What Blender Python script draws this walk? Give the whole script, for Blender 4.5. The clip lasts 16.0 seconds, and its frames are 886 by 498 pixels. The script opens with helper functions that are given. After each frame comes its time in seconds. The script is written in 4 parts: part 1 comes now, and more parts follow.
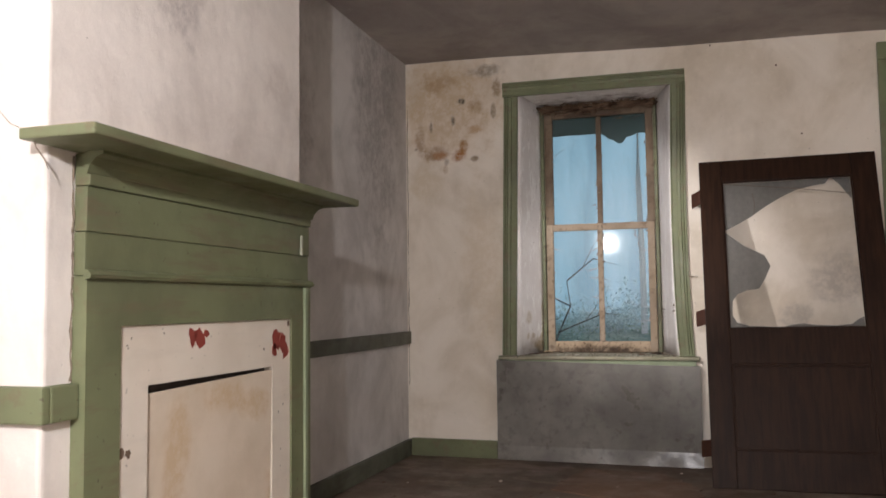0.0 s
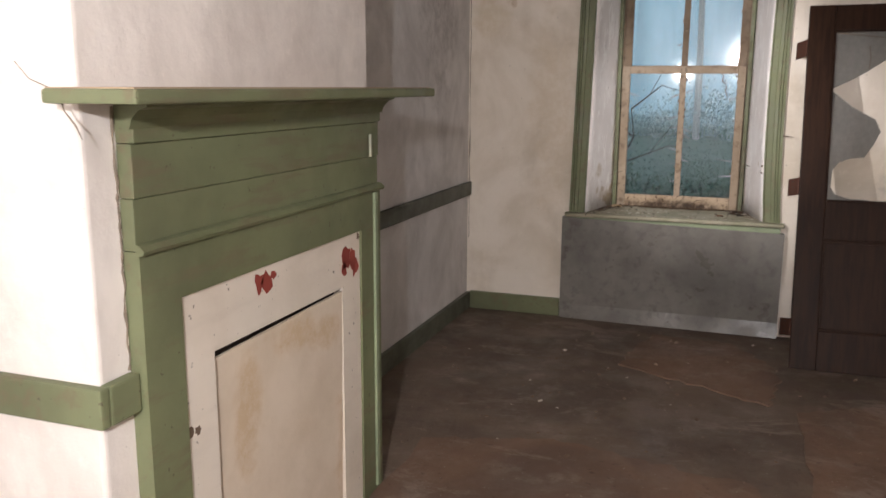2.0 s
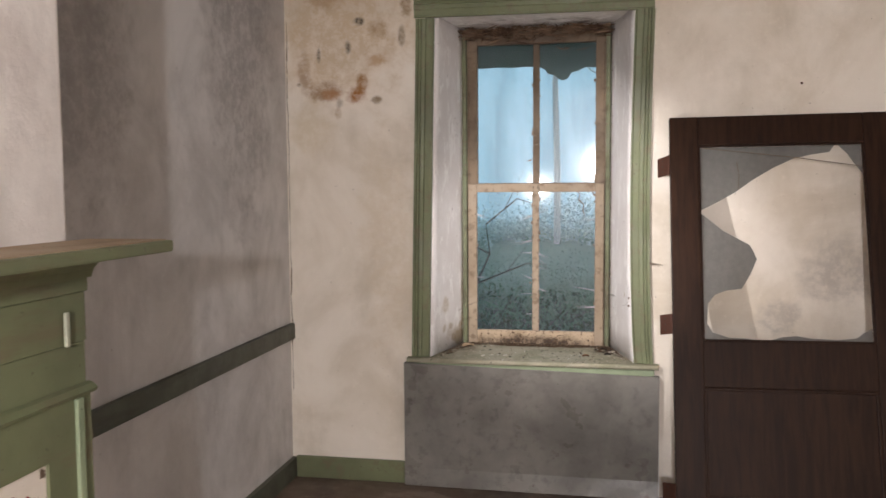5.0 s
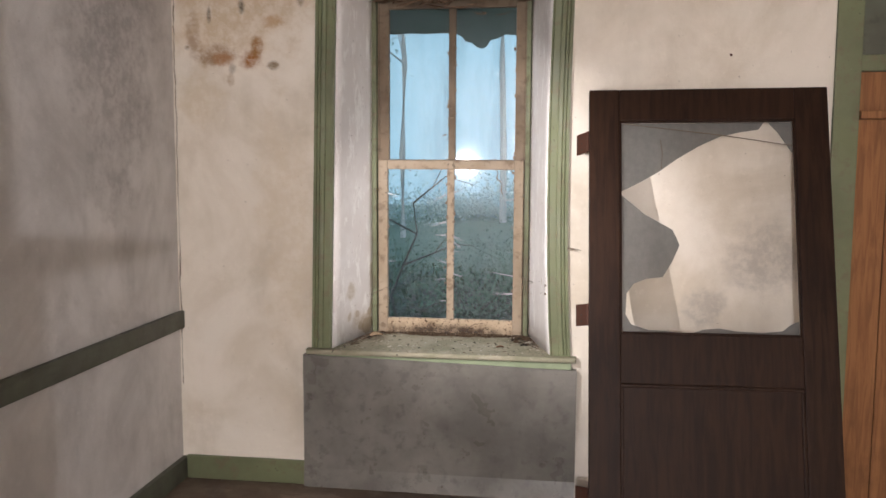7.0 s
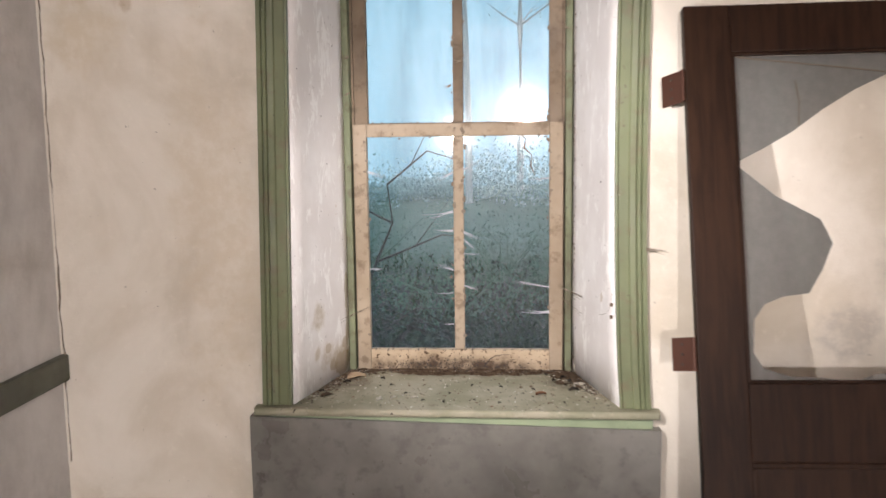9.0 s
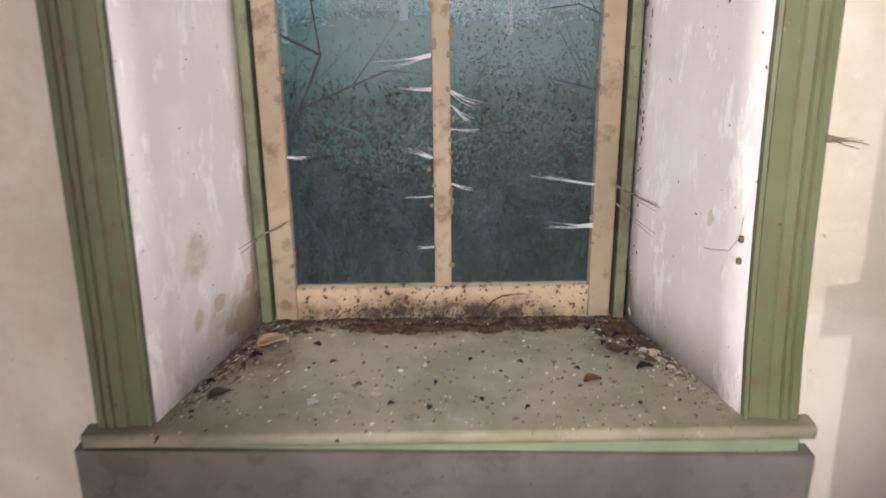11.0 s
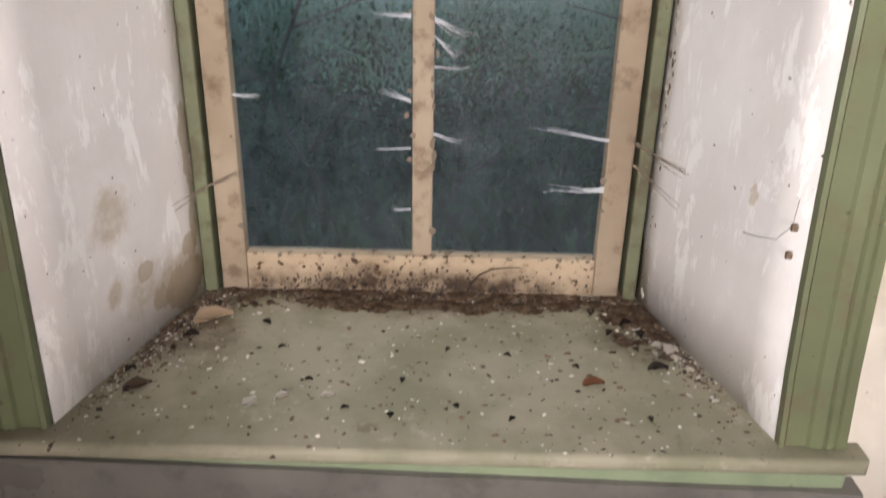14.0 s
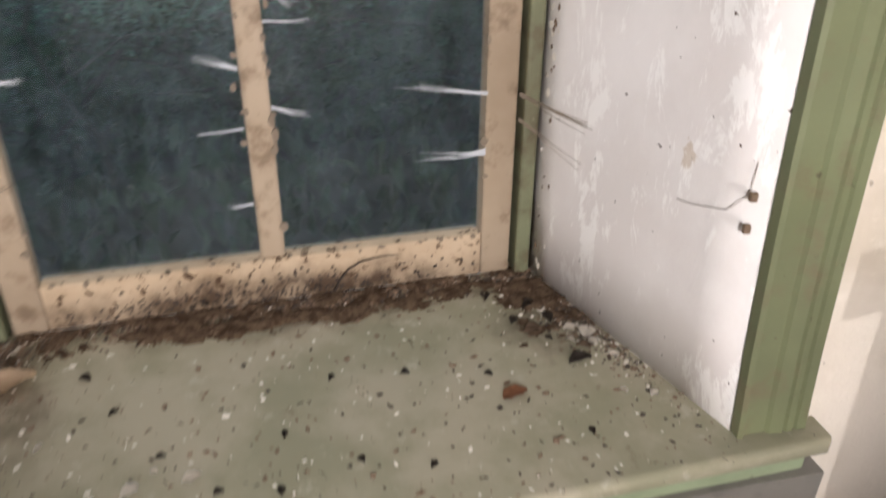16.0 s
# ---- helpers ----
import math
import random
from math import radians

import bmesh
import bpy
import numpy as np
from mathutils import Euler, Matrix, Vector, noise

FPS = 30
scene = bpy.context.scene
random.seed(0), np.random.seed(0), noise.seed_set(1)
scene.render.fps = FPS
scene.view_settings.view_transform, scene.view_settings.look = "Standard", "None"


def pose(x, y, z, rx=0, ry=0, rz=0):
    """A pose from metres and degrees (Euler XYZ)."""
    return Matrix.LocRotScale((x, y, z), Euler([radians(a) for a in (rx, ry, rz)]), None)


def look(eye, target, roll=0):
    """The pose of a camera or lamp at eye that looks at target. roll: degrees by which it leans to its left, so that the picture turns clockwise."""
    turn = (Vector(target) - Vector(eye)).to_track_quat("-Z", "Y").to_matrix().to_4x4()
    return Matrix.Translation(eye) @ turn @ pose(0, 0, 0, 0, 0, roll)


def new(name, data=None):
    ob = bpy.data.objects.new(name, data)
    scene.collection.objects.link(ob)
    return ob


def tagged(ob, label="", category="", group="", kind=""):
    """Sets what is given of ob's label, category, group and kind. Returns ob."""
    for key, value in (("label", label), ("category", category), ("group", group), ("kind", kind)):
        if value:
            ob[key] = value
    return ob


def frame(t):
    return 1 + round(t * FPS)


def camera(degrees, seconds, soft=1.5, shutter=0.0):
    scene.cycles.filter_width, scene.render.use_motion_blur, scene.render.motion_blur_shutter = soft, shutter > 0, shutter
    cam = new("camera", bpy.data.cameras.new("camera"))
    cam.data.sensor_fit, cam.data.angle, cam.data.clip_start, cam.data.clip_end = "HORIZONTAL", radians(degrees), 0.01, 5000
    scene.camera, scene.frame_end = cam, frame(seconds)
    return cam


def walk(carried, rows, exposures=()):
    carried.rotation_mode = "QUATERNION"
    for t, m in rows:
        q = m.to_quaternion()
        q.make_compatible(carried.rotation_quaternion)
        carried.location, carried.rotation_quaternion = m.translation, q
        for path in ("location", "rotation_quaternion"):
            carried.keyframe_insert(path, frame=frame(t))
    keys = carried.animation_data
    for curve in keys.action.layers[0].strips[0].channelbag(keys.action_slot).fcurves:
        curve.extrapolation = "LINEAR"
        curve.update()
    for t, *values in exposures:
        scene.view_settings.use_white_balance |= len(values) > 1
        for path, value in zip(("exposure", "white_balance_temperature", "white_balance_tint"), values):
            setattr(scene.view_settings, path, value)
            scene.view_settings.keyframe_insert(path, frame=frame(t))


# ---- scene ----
cam = camera(56.3, 16.0, shutter=0.5)
PATH = [
    (0, (0.304, 0.119, 0.968), (-0.281, 2.027, 1.102), -0.7),
    (0.5, (0.27, 0.149, 0.948), (-0.348, 2.051, 1.004), -0.4),
    (1, (0.184, 0.235, 1.03), (-0.459, 2.125, 0.916), 0.5),
    (1.5, (0.093, 0.301, 1.27), (-0.556, 2.17, 0.978), 0.7),
    (2, (0.04, 0.419, 1.371), (-0.617, 2.268, 0.985), 0.3),
    (2.5, (-0.017, 0.639, 1.428), (-0.717, 2.455, 0.968), -1.0),
    (3, (-0.075, 0.796, 1.447), (-0.714, 2.64, 1.011), -1.7),
    (3.5, (-0.144, 0.949, 1.476), (-0.635, 2.868, 1.198), -0.7),
    (4, (-0.058, 1.088, 1.473), (-0.503, 3.027, 1.267), 0.2),
    (4.5, (0.044, 1.213, 1.472), (-0.409, 3.153, 1.303), 0.3),
    (5, (0.026, 1.292, 1.472), (-0.345, 3.252, 1.327), -0.4),
    (7.5, (0.21, 1.872, 1.47), (-0.031, 3.845, 1.255), -0.2),
    (8, (0.112, 2.168, 1.428), (-0.095, 4.145, 1.204), -1.0),
    (10.5, (-0.32, 3.805, 1.417), (-0.374, 5.736, 0.899), 0.2),
    (11, (-0.316, 4.044, 1.38), (-0.304, 5.928, 0.708), -0.6),
    (11.5, (-0.249, 4.242, 1.387), (-0.199, 6.127, 0.72), 0.3),
    (12, (-0.239, 4.303, 1.387), (-0.166, 6.192, 0.736), 0.1),
    (12.5, (-0.261, 4.315, 1.386), (-0.2, 6.204, 0.731), 0.1),
    (13, (-0.266, 4.324, 1.38), (-0.233, 6.204, 0.698), 0.9),
    (13.5, (-0.264, 4.329, 1.374), (-0.248, 6.193, 0.65), 1.2),
    (14, (-0.262, 4.341, 1.344), (-0.27, 6.156, 0.505), 1.2),
    (14.5, (-0.259, 4.356, 1.323), (-0.283, 6.101, 0.346), 1.3),
    (15, (-0.258, 4.366, 1.319), (-0.284, 6.073, 0.276), 0.8),
    (15.5, (-0.262, 4.453, 1.308), (-0.137, 6.149, 0.255), 0.6),
    (16, (-0.334, 4.635, 1.33), (0.112, 6.296, 0.31), 0.6),
]
EXPOSURES = [(0.0, -0.25), (1.0, -0.17), (1.5, -0.2), (2.5, -0.2), (4.0, -0.05), (5.0, 0.2), (7.5, 0.42), (8.0, 0.55), (10.5, 0.3), (11.5, 0.18), (12.5, 0.0), (13.5, 0.08), (14.5, 0.38), (15.0, 0.36), (16.0, 0.32)]
walk(cam, [(t, look(eye, target, roll)) for t, eye, target, roll in PATH], EXPOSURES)
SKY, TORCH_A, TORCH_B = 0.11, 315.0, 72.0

# ---- world and lights ----
world = bpy.data.worlds.new("overcast_evening")
scene.world = world
world.use_nodes = True
wn = world.node_tree
sky = wn.nodes.new("ShaderNodeTexSky")
sky.sky_type, sky.sun_disc = "NISHITA", False
sky.sun_elevation, sky.sun_rotation = radians(38), radians(160)
wn.links.new(sky.outputs[0], wn.nodes["Background"].inputs[0])
wn.nodes["Background"].inputs[1].default_value = SKY

sun_data = bpy.data.lights.new("sun", "SUN")
sun_data.energy, sun_data.angle, sun_data.color = 0.5, radians(20), (1.0, 0.96, 0.9)
sun = new("sun", sun_data)
sun.matrix_world = look((0, 0, 0), (0.5, 1.4, -1.1))

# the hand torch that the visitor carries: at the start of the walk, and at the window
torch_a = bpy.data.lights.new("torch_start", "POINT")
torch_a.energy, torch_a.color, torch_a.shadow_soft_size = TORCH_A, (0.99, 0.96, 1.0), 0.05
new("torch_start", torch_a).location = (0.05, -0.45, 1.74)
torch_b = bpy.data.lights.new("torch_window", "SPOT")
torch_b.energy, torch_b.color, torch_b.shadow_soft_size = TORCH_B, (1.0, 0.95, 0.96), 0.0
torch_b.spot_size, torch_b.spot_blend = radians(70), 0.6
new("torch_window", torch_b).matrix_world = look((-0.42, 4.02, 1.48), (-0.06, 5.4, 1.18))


# ---- materials ----
class Mat:
    """A node material with a few short-hands."""

    def __init__(self, name, rough=0.7, metal=0.0, spec=0.5):
        self.m = bpy.data.materials.new(name)
        self.m.use_nodes = True
        self.t = self.m.node_tree
        self.b = self.t.nodes["Principled BSDF"]
        self.b.inputs["Roughness"].default_value = rough
        self.b.inputs["Metallic"].default_value = metal
        self.b.inputs["Specular IOR Level"].default_value = spec
        self.pos = self.t.nodes.new("ShaderNodeTexCoord").outputs["Object"]

    def put(self, socket, value):
        if isinstance(value, bpy.types.NodeSocket):
            self.t.links.new(value, socket)
        else:
            socket.default_value = value

    def noise(self, scale, detail=4.0, rough=0.6, stretch=(1, 1, 1), shift=(0, 0, 0), warp=0.0):
        n = self.t.nodes.new("ShaderNodeTexNoise")
        mp = self.t.nodes.new("ShaderNodeMapping")
        mp.inputs["Scale"].default_value, mp.inputs["Location"].default_value = stretch, shift
        self.put(mp.inputs["Vector"], self.pos)
        self.put(n.inputs["Vector"], mp.outputs[0])
        n.inputs["Scale"].default_value, n.inputs["Detail"].default_value = scale, detail
        n.inputs["Roughness"].default_value, n.inputs["Distortion"].default_value = rough, warp
        return n.outputs["Fac"]

    def ramp(self, fac, lo, hi, a=0.0, b=1.0):
        n = self.t.nodes.new("ShaderNodeMapRange")
        n.interpolation_type = "SMOOTHSTEP"
        self.put(n.inputs["Value"], fac)
        for key, v in (("From Min", lo), ("From Max", hi), ("To Min", a), ("To Max", b)):
            n.inputs[key].default_value = v
        return n.outputs["Result"]

    def math(self, op, a, b=0.0):
        n = self.t.nodes.new("ShaderNodeMath")
        n.operation = op
        self.put(n.inputs[0], a), self.put(n.inputs[1], b)
        return n.outputs[0]

    def mix(self, fac, a, b):
        n = self.t.nodes.new("ShaderNodeMix")
        n.data_type = "RGBA"
        self.put(n.inputs["Factor"], fac)
        self.put(n.inputs["A"], (*a, 1) if isinstance(a, tuple) else a)
        self.put(n.inputs["B"], (*b, 1) if isinstance(b, tuple) else b)
        return n.outputs["Result"]

    def blob(self, centre, size, fac=0.5, sharp=False):
        """1 inside a soft ellipsoid with a ragged rim, 0 outside."""
        mp = self.t.nodes.new("ShaderNodeMapping")
        mp.vector_type = "TEXTURE"
        mp.inputs["Location"].default_value, mp.inputs["Scale"].default_value = centre, size
        self.put(mp.inputs["Vector"], self.pos)
        ln = self.t.nodes.new("ShaderNodeVectorMath")
        ln.operation = "LENGTH"
        self.put(ln.inputs[0], mp.outputs[0])
        ragged = self.math("ADD", ln.outputs["Value"], self.math("MULTIPLY", self.math("SUBTRACT", self.noise(9, 5, 0.65), 0.5), fac * 4))
        fine = self.ramp(self.noise(24, 6, 0.7, shift=centre), 0.36, 0.60, 0.42, 1.0)
        out = self.math("MULTIPLY", self.ramp(ragged, 1.35, 0.45), fine)
        return self.ramp(out, 0.28, 0.42) if sharp else out

    def bump(self, height, strength=0.3, distance=0.01):
        n = self.t.nodes.new("ShaderNodeBump")
        n.inputs["Strength"].default_value, n.inputs["Distance"].default_value = strength, distance
        self.put(n.inputs["Height"], height)
        if self.b.inputs["Normal"].is_linked:
            self.put(n.inputs["Normal"], self.b.inputs["Normal"].links[0].from_socket)
        self.put(self.b.inputs["Normal"], n.outputs[0])
        return self

    def colour(self, value):
        self.put(self.b.inputs["Base Color"], (*value, 1) if isinstance(value, tuple) else value)
        return self

    def rough(self, value):
        self.put(self.b.inputs["Roughness"], value)
        return self


def plaster(name, base, grime, heavy=0.5, blobs=()):
    """Old limewashed plaster: cloudy grime, vertical runs, fine pitting; blobs: (centre, size, colour, strength)."""
    m = Mat(name, 0.85, spec=0.25)
    cloud = m.ramp(m.noise(1.7, 6, 0.62, warp=0.6), 0.36, 0.72, 0, heavy)
    runs = m.ramp(m.noise(3.0, 5, 0.6, (1.6, 1.6, 0.8)), 0.48, 0.75, 0, heavy * 0.45)
    c = m.mix(cloud, base, grime)
    c = m.mix(runs, c, tuple(0.75 * g for g in grime))
    c = m.mix(m.ramp(m.noise(26, 5, 0.7), 0.55, 0.75, 0, 0.3), c, tuple(min(1.0, 1.12 * v) for v in base))
    c = m.mix(m.ramp(m.noise(60, 2, 0.5, shift=(3, 1, 2)), 0.76, 0.79, 0, 0.5), c, (0.16, 0.12, 0.08))
    for centre, size, col, strength in blobs:
        c = m.mix(m.math("MULTIPLY", m.blob(centre, size), strength), c, col)
    m.colour(c)
    m.bump(m.noise(2.5, 3), 0.5, 0.03)
    m.bump(m.noise(14, 6, 0.7), 0.35, 0.008)
    m.bump(m.noise(120, 3, 0.6), 0.15, 0.002)
    return m.m


MOULD = (0.25, 0.13, 0.05)
plaster_white = plaster(
    "plaster_white", (0.78, 0.73, 0.67), (0.50, 0.445, 0.40), 0.62,
    [((-1.11, 2.13, 1.95), (0.3, 0.14, 0.18), (0.44, 0.405, 0.38), 0.95),
     ((-1.11, 2.72, 1.75), (0.3, 0.10, 0.10), (0.58, 0.52, 0.47), 0.6)])
plaster_window = plaster(
    "plaster_window_wall", (0.77, 0.705, 0.61), (0.50, 0.42, 0.305), 0.62,
    [((-1.22, 5.26, 2.27), (0.36, 0.3, 0.34), (0.50, 0.37, 0.22), 0.7),
     ((-1.30, 5.26, 2.42), (0.12, 0.2, 0.07), (0.34, 0.22, 0.11), 0.6),
     ((-1.05, 5.26, 2.10), (0.05, 0.2, 0.03), (0.44, 0.26, 0.12), 0.7),
     ((-1.24, 5.26, 1.90), (0.02, 0.2, 0.03), (0.36, 0.31, 0.25), 0.8),
     ((-1.38, 5.26, 1.78), (0.10, 0.2, 0.12), (0.58, 0.48, 0.33), 0.6),
     ((-1.0, 5.26, 1.2), (0.14, 0.2, 0.5), (0.60, 0.50, 0.36), 0.5),
     ((-1.31, 5.26, 1.955), (0.085, 0.2, 0.045), MOULD, 0.75),
     ((-1.27, 5.26, 1.935), (0.05, 0.2, 0.03), (0.36, 0.18, 0.08), 0.9),
     ((-1.155, 5.26, 1.935), (0.055, 0.2, 0.05), (0.32, 0.13, 0.035), 1.0),
     ((-1.125, 5.26, 1.985), (0.03, 0.2, 0.05), (0.30, 0.14, 0.04), 0.95),
     ((-1.05, 5.26, 1.91), (0.03, 0.2, 0.02), (0.22, 0.15, 0.08), 0.9),
     ((-1.245, 5.26, 1.85), (0.018, 0.2, 0.03), (0.36, 0.24, 0.12), 0.8),
     ((-1.42, 5.26, 2.05), (0.03, 0.2, 0.10), MOULD, 0.6),
     ((-1.45, 5.26, 1.99), (0.012, 0.2, 0.012), (0.16, 0.11, 0.06), 0.9),
     ((-1.035, 5.26, 2.255), (0.05, 0.2, 0.05), (0.34, 0.22, 0.11), 0.8),
     ((-0.923, 5.26, 2.22), (0.018, 0.2, 0.05), (0.22, 0.16, 0.10), 0.8),
     ((-0.90, 5.26, 2.36), (0.03, 0.2, 0.06), (0.26, 0.17, 0.09), 0.9),
     ((-0.98, 5.26, 2.48), (0.12, 0.2, 0.04), (0.16, 0.12, 0.08), 0.7),
     ((-1.14, 5.26, 2.292), (0.028, 0.2, 0.02), (0.03, 0.025, 0.02), 1.0),
     ((-1.192, 5.26, 2.168), (0.016, 0.2, 0.03), (0.03, 0.025, 0.02), 1.0),
     ((-1.345, 5.26, 2.139), (0.010, 0.2, 0.035), (0.08, 0.055, 0.04), 0.9),
     ((1.10, 5.26, 1.08), (0.16, 0.2, 0.14), (0.42, 0.38, 0.33), 0.7),
     ((0.83, 5.26, 0.87), (0.10, 0.2, 0.08), (0.40, 0.36, 0.31), 0.7)])
# mildew grey; the darker base also carries the alcove's weak grazing light
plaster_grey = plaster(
    "plaster_mildewed_dimmed", (0.67, 0.645, 0.62), (0.43, 0.41, 0.39), 0.9,
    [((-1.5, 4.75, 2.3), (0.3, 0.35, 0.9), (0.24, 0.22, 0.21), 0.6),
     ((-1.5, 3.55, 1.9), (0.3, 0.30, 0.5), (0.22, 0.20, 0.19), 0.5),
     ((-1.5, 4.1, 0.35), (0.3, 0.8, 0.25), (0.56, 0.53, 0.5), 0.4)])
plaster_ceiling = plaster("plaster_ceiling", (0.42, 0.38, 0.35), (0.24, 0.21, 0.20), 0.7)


def peeling(name):
    """Limewashed reveal with peeled flakes: white patches over grey-cream, brown damp low down."""
    m = Mat(name, 0.8, spec=0.25)
    c = m.mix(m.ramp(m.noise(4, 5, 0.6), 0.4, 0.7), (0.70, 0.66, 0.63), (0.79, 0.76, 0.735))
    c = m.mix(m.ramp(m.noise(16, 6, 0.75, (1, 1, 0.42), warp=0.4), 0.54, 0.61, 0, 0.8), c, (0.88, 0.86, 0.83))
    c = m.mix(m.ramp(m.noise(11, 5, 0.7, (1, 1, 0.6), (5, 2, 1)), 0.66, 0.70, 0, 0.6), c, (0.46, 0.36, 0.25))
    for centre, size in (((-0.72, 5.60, 0.69), (0.12, 0.07, 0.035)), ((-0.72, 5.53, 0.70), (0.12, 0.03, 0.03)), ((-0.72, 5.62, 0.75), (0.12, 0.03, 0.025)), ((-0.74, 5.50, 0.76), (0.1, 0.018, 0.015)), ((-0.70, 5.645, 0.88), (0.05, 0.014, 0.16))):
        c = m.mix(m.math("MULTIPLY", m.blob(centre, size, 0.9, True), 0.55), c, (0.36, 0.27, 0.16))
    for centre, size in (((-0.755, 5.44, 0.87), (0.1, 0.035, 0.045)), ((-0.72, 5.57, 0.72), (0.12, 0.10, 0.06)), ((-0.755, 5.42, 0.76), (0.1, 0.02, 0.02))):
        c = m.mix(m.math("MULTIPLY", m.blob(centre, size, 0.9), 0.6), c, (0.42, 0.33, 0.21))
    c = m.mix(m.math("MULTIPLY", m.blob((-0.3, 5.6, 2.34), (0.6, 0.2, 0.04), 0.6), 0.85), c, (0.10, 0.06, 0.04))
    c = m.mix(m.ramp(m.noise(70, 2, 0.5), 0.73, 0.76), c, (0.10, 0.07, 0.05))
    m.colour(c)
    m.bump(m.noise(16, 6, 0.75, (1, 1, 0.42), warp=0.4), 0.2, 0.005)
    m.bump(m.noise(90, 4, 0.65), 0.12, 0.002)
    return m.m


reveal_mat = peeling("reveal_peeling_limewash")


def painted(name, base, dark, wear=(0.55, 0.5, 0.4), wearing=0.35, rough=0.5, dust=0.35, streak=None):
    m = Mat(name, rough, spec=0.4)
    c = m.mix(m.ramp(m.noise(2.2, 5, 0.6), 0.35, 0.7), base, dark)
    c = m.mix(m.ramp(m.noise(7, 5, 0.6, (3, 0.5, 3)), 0.50, 0.70, 0, dust), c, streak or tuple(0.6 * v for v in dark))
    c = m.mix(m.ramp(m.noise(34, 6, 0.75), 0.68, 0.74, 0, wearing), c, wear)
    c = m.mix(m.ramp(m.noise(55, 3, 0.5, shift=(4, 4, 1)), 0.70, 0.74, 0, 0.7), c, (0.07, 0.055, 0.035))
    m.colour(c)
    m.rough(m.ramp(m.noise(6, 4), 0.3, 0.7, rough - 0.1, rough + 0.2))
    m.bump(m.noise(20, 5, 0.65, (1, 1, 1)), 0.25, 0.004)
    m.bump(m.noise(150, 3, 0.6), 0.12, 0.001)
    return m.m


green = painted("green_gloss_paint", (0.168, 0.186, 0.098), (0.115, 0.124, 0.066), dust=0.6, streak=(0.15, 0.115, 0.07))
green_light = painted("pale_green_paint", (0.27, 0.32, 0.20), (0.20, 0.24, 0.145), dust=0.2)
# dirty copy of the green paint, with alcove shade put into the colour
green_dark = painted("dimmed_grimy_green_paint", (0.115, 0.12, 0.085), (0.075, 0.075, 0.055))
green_bare = painted("worn_pale_edge", (0.50, 0.49, 0.38), (0.36, 0.37, 0.26))
cream = painted("cream_board_paint", (0.72, 0.66, 0.56), (0.62, 0.55, 0.45), (0.8, 0.76, 0.68), 0.2, 0.6, 0.1)
sash_paint = painted("tan_sash_paint", (0.38, 0.30, 0.215), (0.23, 0.17, 0.11), (0.62, 0.53, 0.41), 0.6, 0.65, 0.8, (0.15, 0.10, 0.06))
grey_panel = painted("grey_panel_paint", (0.205, 0.192, 0.168), (0.10, 0.093, 0.08), (0.32, 0.31, 0.28), 0.5, 0.34, 0.4)
sash_dirty = painted("grimy_upper_sash_paint", (0.25, 0.185, 0.125), (0.12, 0.085, 0.055), (0.45, 0.36, 0.27), 0.5, 0.7, 0.7, (0.09, 0.06, 0.035))
bead_paint = painted("stained_green_bead", (0.18, 0.20, 0.115), (0.11, 0.105, 0.06), (0.46, 0.45, 0.34), 0.6, 0.6, 0.6, (0.08, 0.055, 0.03))
red_chip = Mat("red_undercoat", 0.7).colour((0.26, 0.045, 0.03)).m


def sill_material():
    m = Mat("dusty_green_sill", 0.65, spec=0.3)
    c = m.mix(m.ramp(m.noise(5, 6, 0.65), 0.38, 0.62), (0.235, 0.225, 0.15), (0.33, 0.30, 0.22))
    c = m.mix(m.ramp(m.noise(22, 6, 0.7), 0.58, 0.68, 0, 0.5), c, (0.42, 0.39, 0.31))
    c = m.mix(m.ramp(m.noise(9, 6, 0.7, shift=(7, 3, 0)), 0.62, 0.70, 0, 0.6), c, (0.16, 0.12, 0.075))
    c = m.mix(m.math("MULTIPLY", m.blob((-0.25, 5.66, 0.64), (0.38, 0.075, 0.1), 0.6), 0.95), c, (0.055, 0.032, 0.016))
    c = m.mix(m.math("MULTIPLY", m.blob((0.09, 5.58, 0.64), (0.10, 0.12, 0.1), 0.6), 0.8), c, (0.09, 0.065, 0.045))
    c = m.mix(m.math("MULTIPLY", m.blob((-0.66, 5.55, 0.64), (0.07, 0.16, 0.1), 0.6), 0.75), c, (0.10, 0.07, 0.045))
    c = m.mix(m.ramp(m.noise(75, 3, 0.5), 0.68, 0.72), c, (0.05, 0.035, 0.025))
    m.colour(c)
    m.bump(m.noise(40, 6, 0.7), 0.3, 0.004)
    return m.m


sill_mat = sill_material()


def dirty_sash():
    m = Mat("stained_bottom_rail", 0.7, spec=0.3)
    c = m.mix(m.ramp(m.noise(6, 5), 0.35, 0.7), (0.50, 0.39, 0.27), (0.36, 0.26, 0.165))
    c = m.mix(m.math("MULTIPLY", m.blob((-0.32, 5.66, 0.645), (0.34, 0.2, 0.045), 0.5), 0.95), c, (0.05, 0.028, 0.015))
    c = m.mix(m.ramp(m.noise(48, 5, 0.7), 0.58, 0.63), c, (0.07, 0.04, 0.02))
    m.colour(c)
    m.bump(m.noise(48, 5, 0.7), 0.4, 0.004)
    return m.m


sash_rail_mat = dirty_sash()


